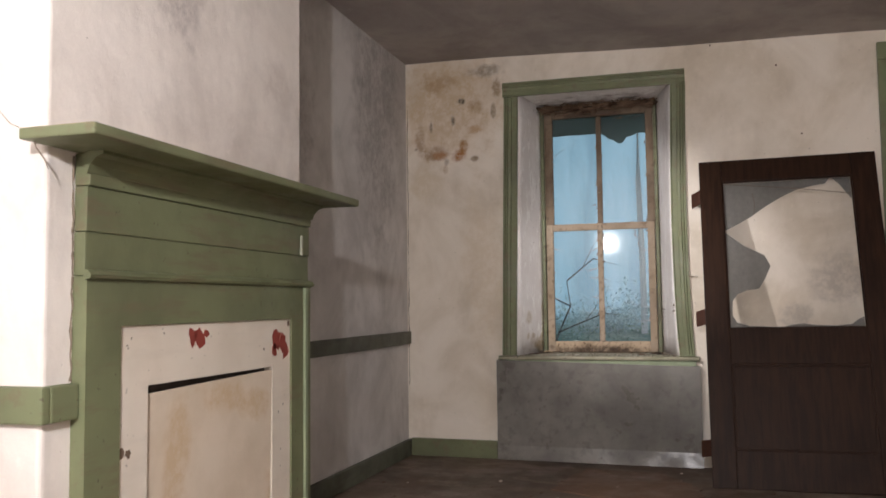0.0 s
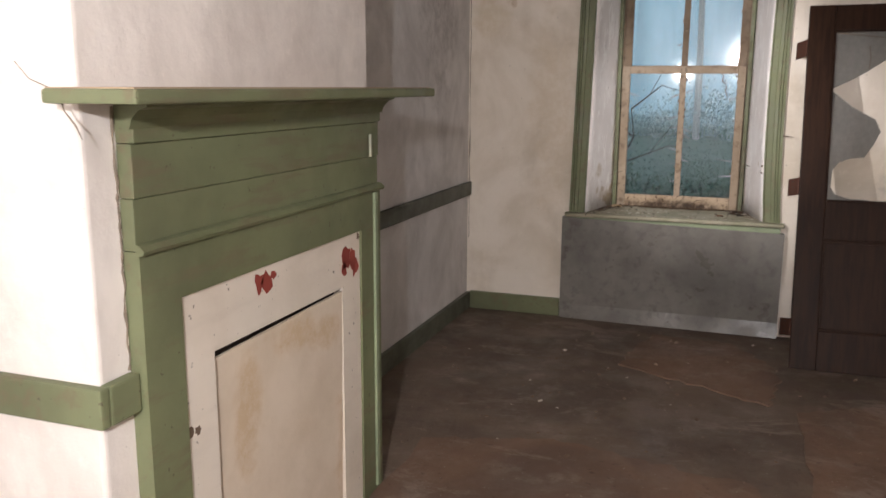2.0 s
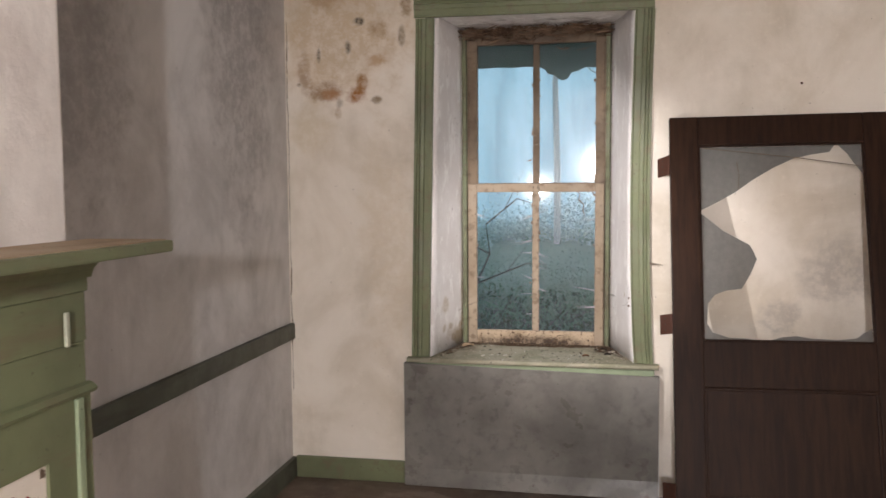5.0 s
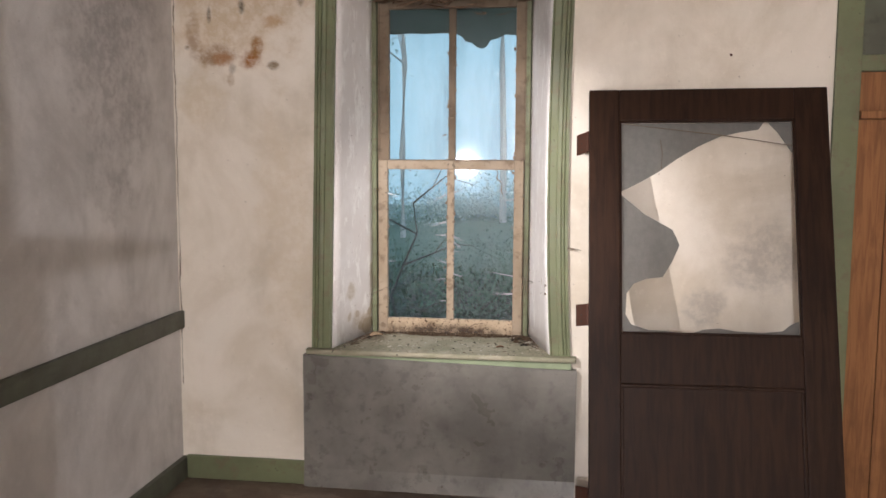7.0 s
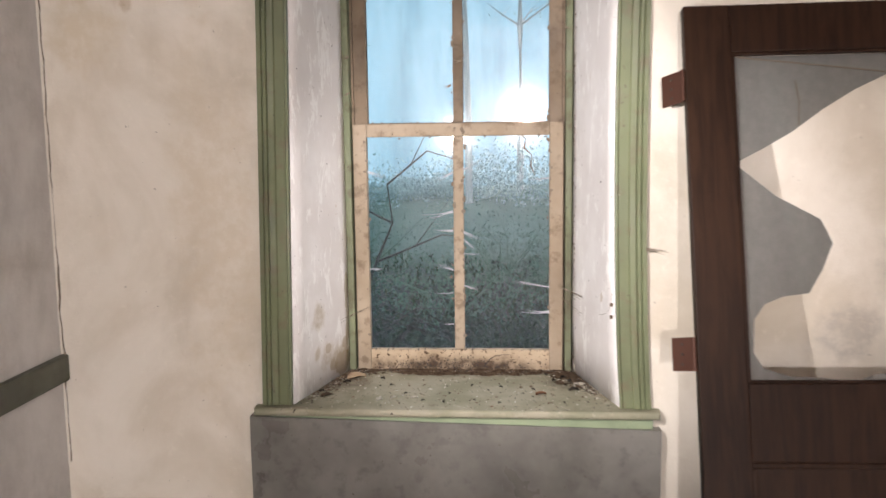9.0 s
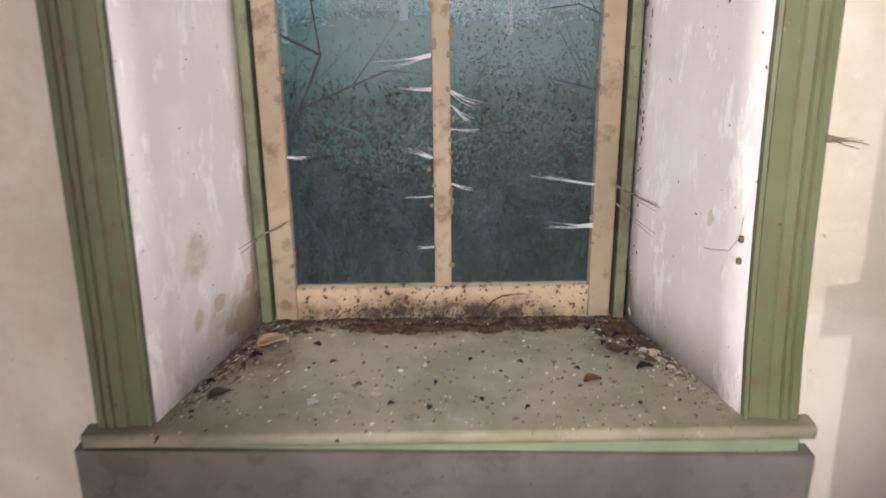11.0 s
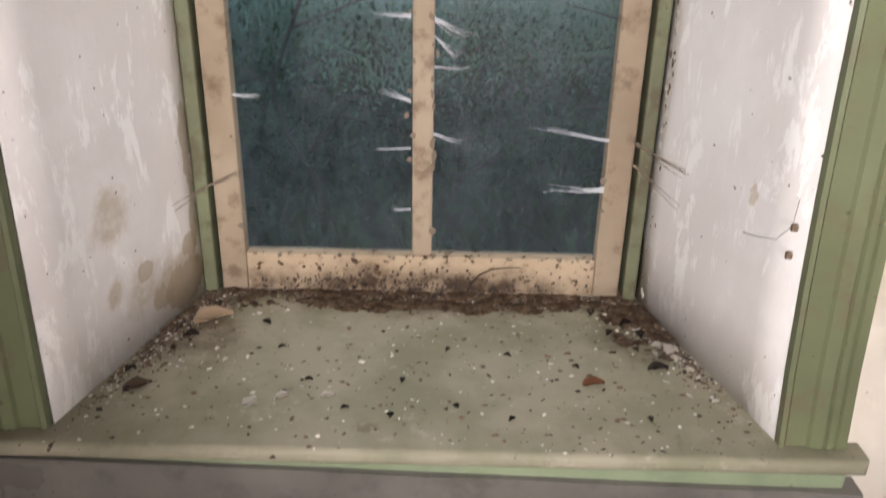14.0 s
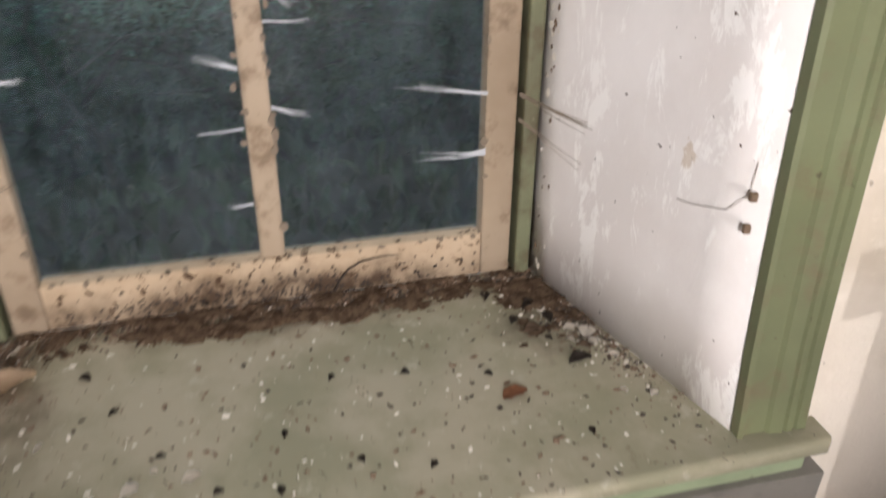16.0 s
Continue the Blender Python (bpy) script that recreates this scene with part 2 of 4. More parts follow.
def floor_material(name, a, b, dust):
    m = Mat(name, 0.6, spec=0.3)
    c = m.mix(m.ramp(m.noise(1.3, 6, 0.65, warp=0.5), 0.35, 0.68), a, b)
    c = m.mix(m.ramp(m.noise(4.5, 6, 0.7, shift=(2, 5, 0)), 0.5, 0.72, 0, 0.7), c, dust)
    c = m.mix(m.ramp(m.noise(2.2, 7, 0.75, (0.6, 1.4, 1), (9, 1, 0), 1.2), 0.56, 0.66, 0, 0.55), c, tuple(1.25 * v for v in dust))
    c = m.mix(m.ramp(m.noise(30, 5, 0.7), 0.60, 0.70, 0, 0.6), c, tuple(0.35 * v for v in a))
    c = m.mix(m.ramp(m.noise(85, 2, 0.5), 0.72, 0.76, 0, 0.7), c, (0.42, 0.38, 0.33))
    m.colour(c)
    m.rough(m.ramp(m.noise(3, 5), 0.35, 0.65, 0.42, 0.8))
    m.bump(m.noise(3.5, 5), 0.5, 0.02)
    m.bump(m.noise(45, 6, 0.7), 0.3, 0.004)
    return m.m


floor_mat = floor_material("dirty_floorboards", (0.172, 0.125, 0.090), (0.107, 0.079, 0.060), (0.249, 0.206, 0.172))
lino_mat = floor_material("worn_linoleum", (0.202, 0.125, 0.082), (0.133, 0.090, 0.066), (0.258, 0.211, 0.172))


def wood(name, a, b, rough=0.55, along=(9, 9, 0.7)):
    m = Mat(name, rough, spec=0.12)
    g = m.noise(5, 6, 0.65, along, warp=0.8)
    c = m.mix(m.ramp(g, 0.35, 0.68), a, b)
    c = m.mix(m.ramp(m.noise(2.5, 5), 0.5, 0.75, 0, 0.5), c, tuple(0.5 * v for v in b))
    m.colour(c)
    m.bump(g, 0.25, 0.003)
    return m.m


door_wood = wood("dark_stained_wood", (0.033, 0.0155, 0.0085), (0.018, 0.0085, 0.005), 0.5)
plank_wood = wood("orange_pine", (0.30, 0.14, 0.06), (0.20, 0.09, 0.04))
bark_grey = Mat("weathered_grey_wood", 0.9).colour((0.12, 0.11, 0.10)).m
rust = Mat("rusty_iron", 0.65, 0.5).colour((0.085, 0.035, 0.022)).m
dust_mat = painted("tan_shelf_dust", (0.40, 0.31, 0.21), (0.30, 0.22, 0.14), (0.5, 0.42, 0.3), 0.4, 0.8)
web_mat = Mat("cobweb", 0.9, spec=0.1)
web_mat.colour((0.72, 0.74, 0.76))
web_mat.b.inputs["Alpha"].default_value = 0.5
web_mat = web_mat.m
web_dark = Mat("dusty_cobweb", 0.9, spec=0.1).colour((0.20, 0.16, 0.12)).m
crumb_dark = Mat("dead_insect_crumbs", 0.7).colour((0.035, 0.024, 0.017)).m
crumb_brown = Mat("dirt_crumbs", 0.85).colour((0.15, 0.10, 0.065)).m
flake_white = Mat("paint_flakes", 0.8).colour((0.68, 0.63, 0.55)).m
leaf_tan = Mat("dry_leaf_tan", 0.7).colour((0.56, 0.42, 0.28)).m
leaf_rust = Mat("dry_leaf_rust", 0.7).colour((0.24, 0.10, 0.045)).m


nest_mat = Mat("rotted_nest_litter", 0.95, spec=0.1)
nest_mat = nest_mat.colour(nest_mat.mix(nest_mat.ramp(nest_mat.noise(14, 4), 0.4, 0.62), (0.075, 0.045, 0.028), (0.20, 0.13, 0.085))).m


def glass_material(name, low, high, film, streak=(6, 6, 1.5)):
    """Window glass under a film of dust: clear where wiped, milky where dirty."""
    h = Mat(name)
    t = h.t
    clear = t.nodes.new("ShaderNodeBsdfTransparent")
    clear.inputs[0].default_value = (0.86, 0.93, 0.95, 1)
    dust = t.nodes.new("ShaderNodeBsdfTranslucent")
    dust.inputs[0].default_value = (*film, 1)
    dusty = t.nodes.new("ShaderNodeBsdfDiffuse")
    dusty.inputs[0].default_value = (*film, 1)
    both, body, out = (t.nodes.new("ShaderNodeMixShader") for _ in range(3))
    gloss = t.nodes.new("ShaderNodeBsdfGlossy")
    gloss.inputs["Roughness"].default_value = 0.08
    fres = t.nodes.new("ShaderNodeFresnel")
    fres.inputs[0].default_value = 1.5
    both.inputs[0].default_value = 0.25
    h.put(both.inputs[1], dust.outputs[0]), h.put(both.inputs[2], dusty.outputs[0])
    h.put(body.inputs[0], h.ramp(h.math("MULTIPLY", h.math("ADD", h.noise(3, 6, 0.7, streak), h.noise(40, 4, 0.7)), 0.5), 0.35, 0.68, low, high))
    h.put(body.inputs[1], clear.outputs[0]), h.put(body.inputs[2], both.outputs[0])
    h.put(out.inputs[0], fres.outputs[0]), h.put(out.inputs[1], body.outputs[0]), h.put(out.inputs[2], gloss.outputs[0])
    h.put(t.nodes["Material Output"].inputs["Surface"], out.outputs[0])
    return h.m


pane_mat = glass_material("dusty_window_glass", 0.012, 0.065, (0.66, 0.76, 0.82))
shard_mat = glass_material("grimy_broken_glass", 0.66, 0.80, (0.33, 0.31, 0.29))
blind_mat = Mat("mildewed_blind_cloth", 0.9)
blind_mat.colour(blind_mat.mix(blind_mat.ramp(blind_mat.noise(5, 5), 0.3, 0.7), (0.05, 0.085, 0.075), (0.09, 0.12, 0.11)))
blind_mat = blind_mat.m


# ---- mesh helpers ----
def finish(name, bm, material, parent=None, label="", smooth=False):
    me = bpy.data.meshes.new(name)
    bmesh.ops.recalc_face_normals(bm, faces=bm.faces)
    if smooth:
        for f in bm.faces:
            f.smooth = True
    bm.to_mesh(me)
    bm.free()
    me.materials.append(material)
    ob = new(name, me)
    if parent:
        ob.parent = parent
    return tagged(ob, label)


def part(name, bm, material, parent, label="", smooth=False):
    return finish(name, bm, material, parent, label, smooth)


def box(bm, x0, x1, y0, y1, z0, z1, bevel=0.0):
    own = bmesh.new()
    v = bmesh.ops.create_cube(own, size=1)["verts"]
    for q in v:
        q.co = Vector(((x0 + x1) / 2 + q.co.x * (x1 - x0), (y0 + y1) / 2 + q.co.y * (y1 - y0), (z0 + z1) / 2 + q.co.z * (z1 - z0)))
    if bevel:
        bmesh.ops.bevel(own, geom=own.edges[:], offset=bevel, segments=2, profile=0.6, affect="EDGES")
    me = bpy.data.meshes.new("piece")
    own.to_mesh(me)
    own.free()
    bm.from_mesh(me)
    bpy.data.meshes.remove(me)
    return bm


def boxed(x0, x1, y0, y1, z0, z1, bevel=0.0):
    return box(bmesh.new(), x0, x1, y0, y1, z0, z1, bevel)


def prism(bm, outline, z0, z1, to=None):
    """The outline (two coordinates each) drawn out from z0 to z1; to() maps (u, v, w) to the world."""
    to = to or (lambda u, v, w: (u, v, w))
    lo = [bm.verts.new(to(u, v, z0)) for u, v in outline]
    hi = [bm.verts.new(to(u, v, z1)) for u, v in outline]
    bm.faces.new(lo), bm.faces.new(hi)
    for i in range(len(lo)):
        j = (i + 1) % len(lo)
        bm.faces.new((lo[i], lo[j], hi[j], hi[i]))
    return bm


def empty(name, at, label, category, group="", kind=""):
    ob = new(name)
    ob.location = at
    return tagged(ob, label, category, group, kind)


def under(thing, *parts):
    """Parts built in world metres go under their thing without moving."""
    for p in parts:
        p.parent = thing
        p.matrix_parent_inverse = Matrix.Translation(-Vector(thing.location))


def ragged(bm, centre, radius, to, sides=9, thick=0.001, seed=0, squash=1.0):
    rnd = random.Random(seed)
    pts = []
    for i in range(sides):
        a = 2 * math.pi * i / sides
        r = radius * rnd.uniform(0.55, 1.15)
        pts.append((centre[0] + r * math.cos(a), centre[1] + squash * r * math.sin(a)))
    return prism(bm, pts, 0.0, thick, to)


def tube(bm, points, r, sides=6):
    rings = []
    for i, p in enumerate(points):
        a, b = Vector(points[max(i - 1, 0)]), Vector(points[min(i + 1, len(points) - 1)])
        q = (b - a).to_track_quat("Z", "Y")
        k = r[i] if isinstance(r, (list, tuple)) else r
        rings.append([bm.verts.new(Vector(p) + q @ Vector((k * math.cos(2 * math.pi * s / sides), k * math.sin(2 * math.pi * s / sides), 0))) for s in range(sides)])
    for u, v in zip(rings, rings[1:]):
        for s in range(sides):
            bm.faces.new((u[s], u[(s + 1) % sides], v[(s + 1) % sides], v[s]))
    bm.faces.new(rings[0]), bm.faces.new(rings[-1])
    return bm


# ---- the room ----
NORTH, WEST, EAST, SOUTH, OUT = 5.26, -1.52, 2.9, -1.8, 5.84
BREAST, B0, B1 = -1.10, 1.634, 2.896
TOP = 2.75

floor = finish("floor", boxed(WEST - 0.3, EAST + 0.2, SOUTH - 0.2, OUT, -0.12, 0.0), floor_mat)
tagged(floor, "dirty dark brown floor under dust and crumbs", "floor", kind="structure")

bm = bmesh.new()
vs = [[bm.verts.new((x, y, 2.575 - 0.030 * (x + 1.52) + 0.006 * math.sin(3 * x + 2 * y))) for x in np.linspace(WEST - 0.05, EAST + 0.05, 14)] for y in np.linspace(SOUTH - 0.05, NORTH + 0.05, 20)]
for a, b in zip(vs, vs[1:]):
    for i in range(13):
        bm.faces.new((a[i], a[i + 1], b[i + 1], b[i]))
up = bmesh.ops.extrude_face_region(bm, geom=bm.faces[:])
for v in up["geom"]:
    if isinstance(v, bmesh.types.BMVert):
        v.co.z = TOP + 0.05
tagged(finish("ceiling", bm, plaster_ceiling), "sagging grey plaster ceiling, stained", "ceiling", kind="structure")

# the window wall, with a splayed window opening and a doorway
WL, WR, GL, GR, SILL, HEAD = -0.800, 0.204, -0.693, 0.078, 0.61, 2.29


def lean(w, side):
    """How far the old boards and reveals lean into the opening at height w."""
    k = min(1.0, max(0.0, (w - 0.645) / 1.65))
    return 0.036 * k if side < 0 else -0.024 * math.sin(math.pi * min(1.0, k ** 0.8 * 0.90))


DL, DR, DHEAD = 1.415, 2.255, 2.33
bm = bmesh.new()
prism(bm, [(WEST, NORTH), (WL, NORTH), (GL, 5.69), (GL, OUT), (WEST, OUT)], 0, TOP)
prism(bm, [(WR, NORTH), (DL, NORTH), (DL, OUT), (GR, OUT), (GR, 5.69)], 0, TOP)
prism(bm, [(WL, NORTH), (WR, NORTH), (GR, 5.69), (GR, OUT), (GL, OUT), (GL, 5.69)], 0, SILL)
prism(bm, [(WL, NORTH), (WR, NORTH), (GR, 5.69), (GR, OUT), (GL, OUT), (GL, 5.69)], HEAD + 0.02, TOP)
prism(bm, [(DL, NORTH), (DR, NORTH), (DR, OUT), (DL, OUT)], DHEAD, TOP)
prism(bm, [(DR, NORTH), (EAST, NORTH), (EAST, OUT), (DR, OUT)], 0, TOP)
north = tagged(finish("wall_north", bm, plaster_window), "thick cream plaster wall, damp-stained and flaking high up", "wall", kind="structure")
# skim of limewash on the splayed reveals, leaning with the boards
for side, front, back in ((-1, -0.794, GL), (1, 0.190, GR)):
    bm = bmesh.new()
    for w0 in range(12):
        for y0 in range(6):
            quad = []
            for w, q in ((w0, y0), (w0 + 1, y0), (w0 + 1, y0 + 1), (w0, y0 + 1)):
                z, k = SILL + 0.03 + (HEAD + 0.018 - SILL - 0.03) * w / 12, q / 6
                x = front + lean(z, side) + (back - 0.004 * side - front - lean(z, side)) * k
                quad.append(bm.verts.new((x, NORTH + 0.002 + (5.688 - NORTH - 0.002) * k, z)))
            bm.faces.new(quad)
    bmesh.ops.remove_doubles(bm, verts=bm.verts[:], dist=0.0005)
    bmesh.ops.solidify(bm, geom=bm.faces[:], thickness=0.003)
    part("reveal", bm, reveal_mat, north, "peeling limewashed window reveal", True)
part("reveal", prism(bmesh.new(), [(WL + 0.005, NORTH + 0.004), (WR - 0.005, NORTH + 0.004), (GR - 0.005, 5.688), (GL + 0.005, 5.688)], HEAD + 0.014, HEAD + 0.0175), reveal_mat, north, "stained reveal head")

tagged(finish("wall_west", boxed(WEST - 0.3, WEST, SOUTH, OUT, 0, TOP), plaster_grey), "grey mildewed plaster wall beside the chimney breast, base darkened for grazing light", "wall", kind="structure")
tagged(finish("wall_east", boxed(EAST, EAST + 0.2, SOUTH, OUT, 0, TOP), plaster_white), "plain whitewashed plaster wall", "wall", kind="structure")
tagged(finish("wall_south", boxed(WEST - 0.3, EAST + 0.2, SOUTH - 0.2, SOUTH, 0, TOP), plaster_white), "plain whitewashed plaster wall", "wall", kind="structure")

bm = boxed(WEST, BREAST, B0, B1, 0, TOP)
edges = [e for e in bm.edges if all(abs(v.co.x - BREAST) < 1e-4 for v in e.verts) and abs(e.verts[0].co.z - e.verts[1].co.z) > 1]
bmesh.ops.bevel(bm, geom=edges, offset=0.012, segments=3, profile=0.5, affect="EDGES")
tagged(finish("chimney_breast", bm, plaster_white), "white plaster chimney breast with soft corners", "chimney breast", kind="structure")


def rail(name, x0, x1, y0, y1, z0, z1, material):
    """A chair rail or skirting whose top edge is rounded toward the room."""
    bm = boxed(x0, x1, y0, y1, z0, z1, 0.006)
    return finish(name, bm, material)


for args in (
    (WEST, WEST + 0.026, B1 + 0.002, NORTH, 0.715, 0.797),
    (WEST, WEST + 0.026, SOUTH, B0 - 0.028, 0.714, 0.797),
    (WEST, BREAST + 0.026, B0 - 0.026, B0, 0.714, 0.797),
    (BREAST, BREAST + 0.026, B0 + 0.001, 1.722, 0.714, 0.797),
):
    # alcove lengths take the green that is darkened for shade
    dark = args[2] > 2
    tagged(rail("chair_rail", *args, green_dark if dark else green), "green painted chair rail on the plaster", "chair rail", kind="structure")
tagged(rail("baseboard", WEST, WEST + 0.024, B1 + 0.002, NORTH, 0, 0.104, green_dark), "grimy green baseboard, darkened for the shaded alcove", "baseboard", kind="structure")
tagged(rail("baseboard", WEST + 0.025, -0.925, NORTH - 0.018, NORTH, 0, 0.112, green), "green painted baseboard ending at the panel", "baseboard", kind="structure")
tagged(rail("baseboard", WEST, BREAST + 0.02, B0 - 0.02, B0, 0, 0.125, green), "green painted baseboard", "baseboard", kind="structure")
tagged(rail("baseboard", WEST, WEST + 0.02, SOUTH, B0 - 0.022, 0, 0.125, green), "green painted baseboard", "baseboard", kind="structure")

# ---- window ----
window = empty("window_1", (-0.31, 5.69, 0.645), "four-pane wooden sash window, tan paint, dusty glass", "window", kind="structure")
U0, U1 = -0.664, 0.049  # the sashes' outer edges
GLASS_L, GLASS_R, MID = -0.618, 0.003, (-0.323, -0.288)


def sash(y0, y1, z0, z1, bottom, top, mats):
    out = [
        finish("stile", boxed(U0, GLASS_L, y0, y1, z0, z1, 0.004), mats[0]),
        finish("stile", boxed(GLASS_R, U1, y0, y1, z0, z1, 0.004), mats[0]),
        finish("bottom_rail", boxed(GLASS_L, GLASS_R, y0 + 0.001, y1, z0, z0 + bottom, 0.004), mats[1]),
        finish("top_rail", boxed(GLASS_L, GLASS_R, y0 + 0.001, y1, z1 - top, z1, 0.004), mats[0]),
        finish("glazing_bar", boxed(MID[0], MID[1], y0 + 0.003, y1 - 0.006, z0 + bottom, z1 - top, 0.006), mats[0]),
    ]
    ym = (y0 + y1) / 2 + 0.006
    for a, b in ((GLASS_L, MID[0]), (MID[1], GLASS_R)):
        g = finish("pane", boxed(a, b, ym, ym + 0.003, z0 + bottom, z1 - top), pane_mat)
        g.visible_shadow = False
        tagged(g, "dusty window glass")
        out.append(g)
    return out


under(window, *sash(5.668, 5.702, 0.642, 1.496, 0.072, 0.044, (sash_paint, sash_rail_mat)))
under(window, *sash(5.710, 5.744, 1.462, 2.296, 0.038, 0.068, (sash_dirty, sash_dirty)))
under(window,
      finish("stop_bead", boxed(GL, U0 - 0.006, 5.655, 5.70, 0.642, 2.298, 0.005), bead_paint),
      finish("stop_bead", boxed(U1 + 0.006, GR, 5.655, 5.70, 0.642, 2.298, 0.005), bead_paint),
      finish("frame_jamb", boxed(GL, U0, 5.704, 5.80, 0.60, 2.298), sash_dirty),
      finish("frame_jamb", boxed(U1, GR, 5.704, 5.80, 0.60, 2.298), sash_dirty),
      finish("frame_head", boxed(U0, U1, 5.66, 5.80, 2.2975, 2.3035), sash_dirty),
      finish("outer_sill", boxed(GL, GR, 5.708, 5.88, 0.52, 0.60), bark_grey))

# the casing: reeded boards round the opening
CW, CT = 0.089, 0.019
REED = [(0, 0), (CW, 0), (CW, CT), (CW - 0.012, CT), (CW - 0.015, CT - 0.005), (CW - 0.018, CT), (CW - 0.026, CT), (CW - 0.029, CT - 0.005),
        (CW - 0.032, CT), (CW - 0.048, CT - 0.002), (CW - 0.052, CT - 0.007), (0.010, CT - 0.007), (0.006, CT - 0.002), (0.0, CT - 0.004)]


def bowed(side):
    """One upright casing board, drawn out in short lengths so that it can lean."""
    bm = bmesh.new()
    rings = []
    for i in range(15):
        w = 0.645 + (2.287 - 0.645) * i / 14
        x = -0.794 if side < 0 else 0.190
        rings.append([bm.verts.new((x + lean(w, side) + side * u, NORTH - v, w)) for u, v in REED])
    n = len(REED)
    for a, b in zip(rings, rings[1:]):
        for i in range(n):
            bm.faces.new((a[i], a[(i + 1) % n], b[(i + 1) % n], b[i]))
    bm.faces.new(rings[0]), bm.faces.new(rings[-1])
    return bm


casing = empty("window_casing", (-0.29, NORTH, 0.645), "green reeded wooden casing round the window", "window casing", kind="structure")
under(casing,
      finish("casing_board", bowed(-1), green),
      finish("casing_board", bowed(1), green),
      finish("casing_head", prism(bmesh.new(), REED, -0.857, 0.268, lambda u, v, w: (w, NORTH - v, 2.288 + u - 0.008 * (w + 0.3))), green))
bm = bmesh.new()
prism(bm, [(-0.905, 5.215), (0.303, 5.215), (0.303, NORTH), (WR, NORTH), (GR, 5.668), (GL, 5.668), (WL, NORTH), (-0.905, NORTH)], 0.619, 0.643)
edges = [e for e in bm.edges if all(v.co.y < 5.22 for v in e.verts) or (all(v.co.y <= NORTH for v in e.verts) and abs(e.verts[0].co.x - e.verts[1].co.x) < 1e-4)]
bmesh.ops.bevel(bm, geom=edges, offset=0.010, segments=4, profile=0.5, affect="EDGES")
sill = tagged(finish("window_sill", bm, sill_mat), "deep dusty green wooden window sill with rounded nose", "window sill", kind="structure")
under(casing, finish("apron", boxed(-0.862, 0.283, NORTH - 0.030, NORTH, 0.588, 0.619, 0.004), green_light))

# torn blind outside the upper sash
bm = bmesh.new()
hem = [(-0.66, 2.118), (-0.60, 2.112), (-0.52, 2.116), (-0.44, 2.112), (-0.36, 2.115), (-0.29, 2.11), (-0.262, 2.096), (-0.245, 2.072), (-0.215, 2.068), (-0.19, 2.045),
       (-0.165, 2.038), (-0.14, 2.05), (-0.125, 2.078), (-0.09, 2.085), (-0.05, 2.104), (0.0, 2.10), (0.045, 2.108)]
prism(bm, hem + [(0.045, 2.29), (-0.66, 2.29)], 5.752, 5.755, lambda u, v, w: (u, w, v))
blind = tagged(finish("roller_blind", bm, blind_mat), "torn dark green blind hanging at the window top", "blind")

# rotted rag and nest litter packed along the head of the window
rnd = random.Random(77)
bm = bmesh.new()
for _ in range(420):
    x, y, z = rnd.uniform(-0.72, 0.10), 5.652 - abs(rnd.gauss(0, 0.035)), 2.298 - abs(rnd.gauss(0, 0.020 + 0.02 * (rnd.random() < 0.15)))
    d = Vector((rnd.gauss(0, 0.030), rnd.gauss(0, 0.012), rnd.gauss(0, 0.006)))
    p = Vector((x, min(y, 5.65), z))
    tube(bm, [p - d, p + Vector((0, 0, -0.004)), p + d], [0.001, rnd.uniform(0.002, 0.006), 0.0008], 5)
tagged(finish("nest_litter", bm, nest_mat), "brown rotted nest litter packed under the window head", "debris", kind="stuff")

# the loose grey panel under the sill
bm = bmesh.new()
n, k = 26, 14
grid = [[bm.verts.new((-0.918 + 1.224 * i / n, NORTH - 0.040 + 0.003 * noise.noise((i * 0.35, j * 0.3, 3.1)) - (0.02 * (1 - j / 2) * (0.4 + 0.6 * i / n) if j < 2 else 0), 0.004 + (0.613 - 0.030 * i / n) * j / k)) for j in range(k + 1)] for i in range(n + 1)]
for a, b in zip(grid, grid[1:]):
    for j in range(k):
        bm.faces.new((a[j], b[j], b[j + 1], a[j + 1]))
up = bmesh.ops.extrude_face_region(bm, geom=bm.faces[:])
for v in up["geom"]:
    if isinstance(v, bmesh.types.BMVert):
        v.co.y = NORTH - 0.002
tagged(finish("wall_panel", bm, grey_panel, smooth=False), "dented grey painted sheet panel under the window", "wall panel")

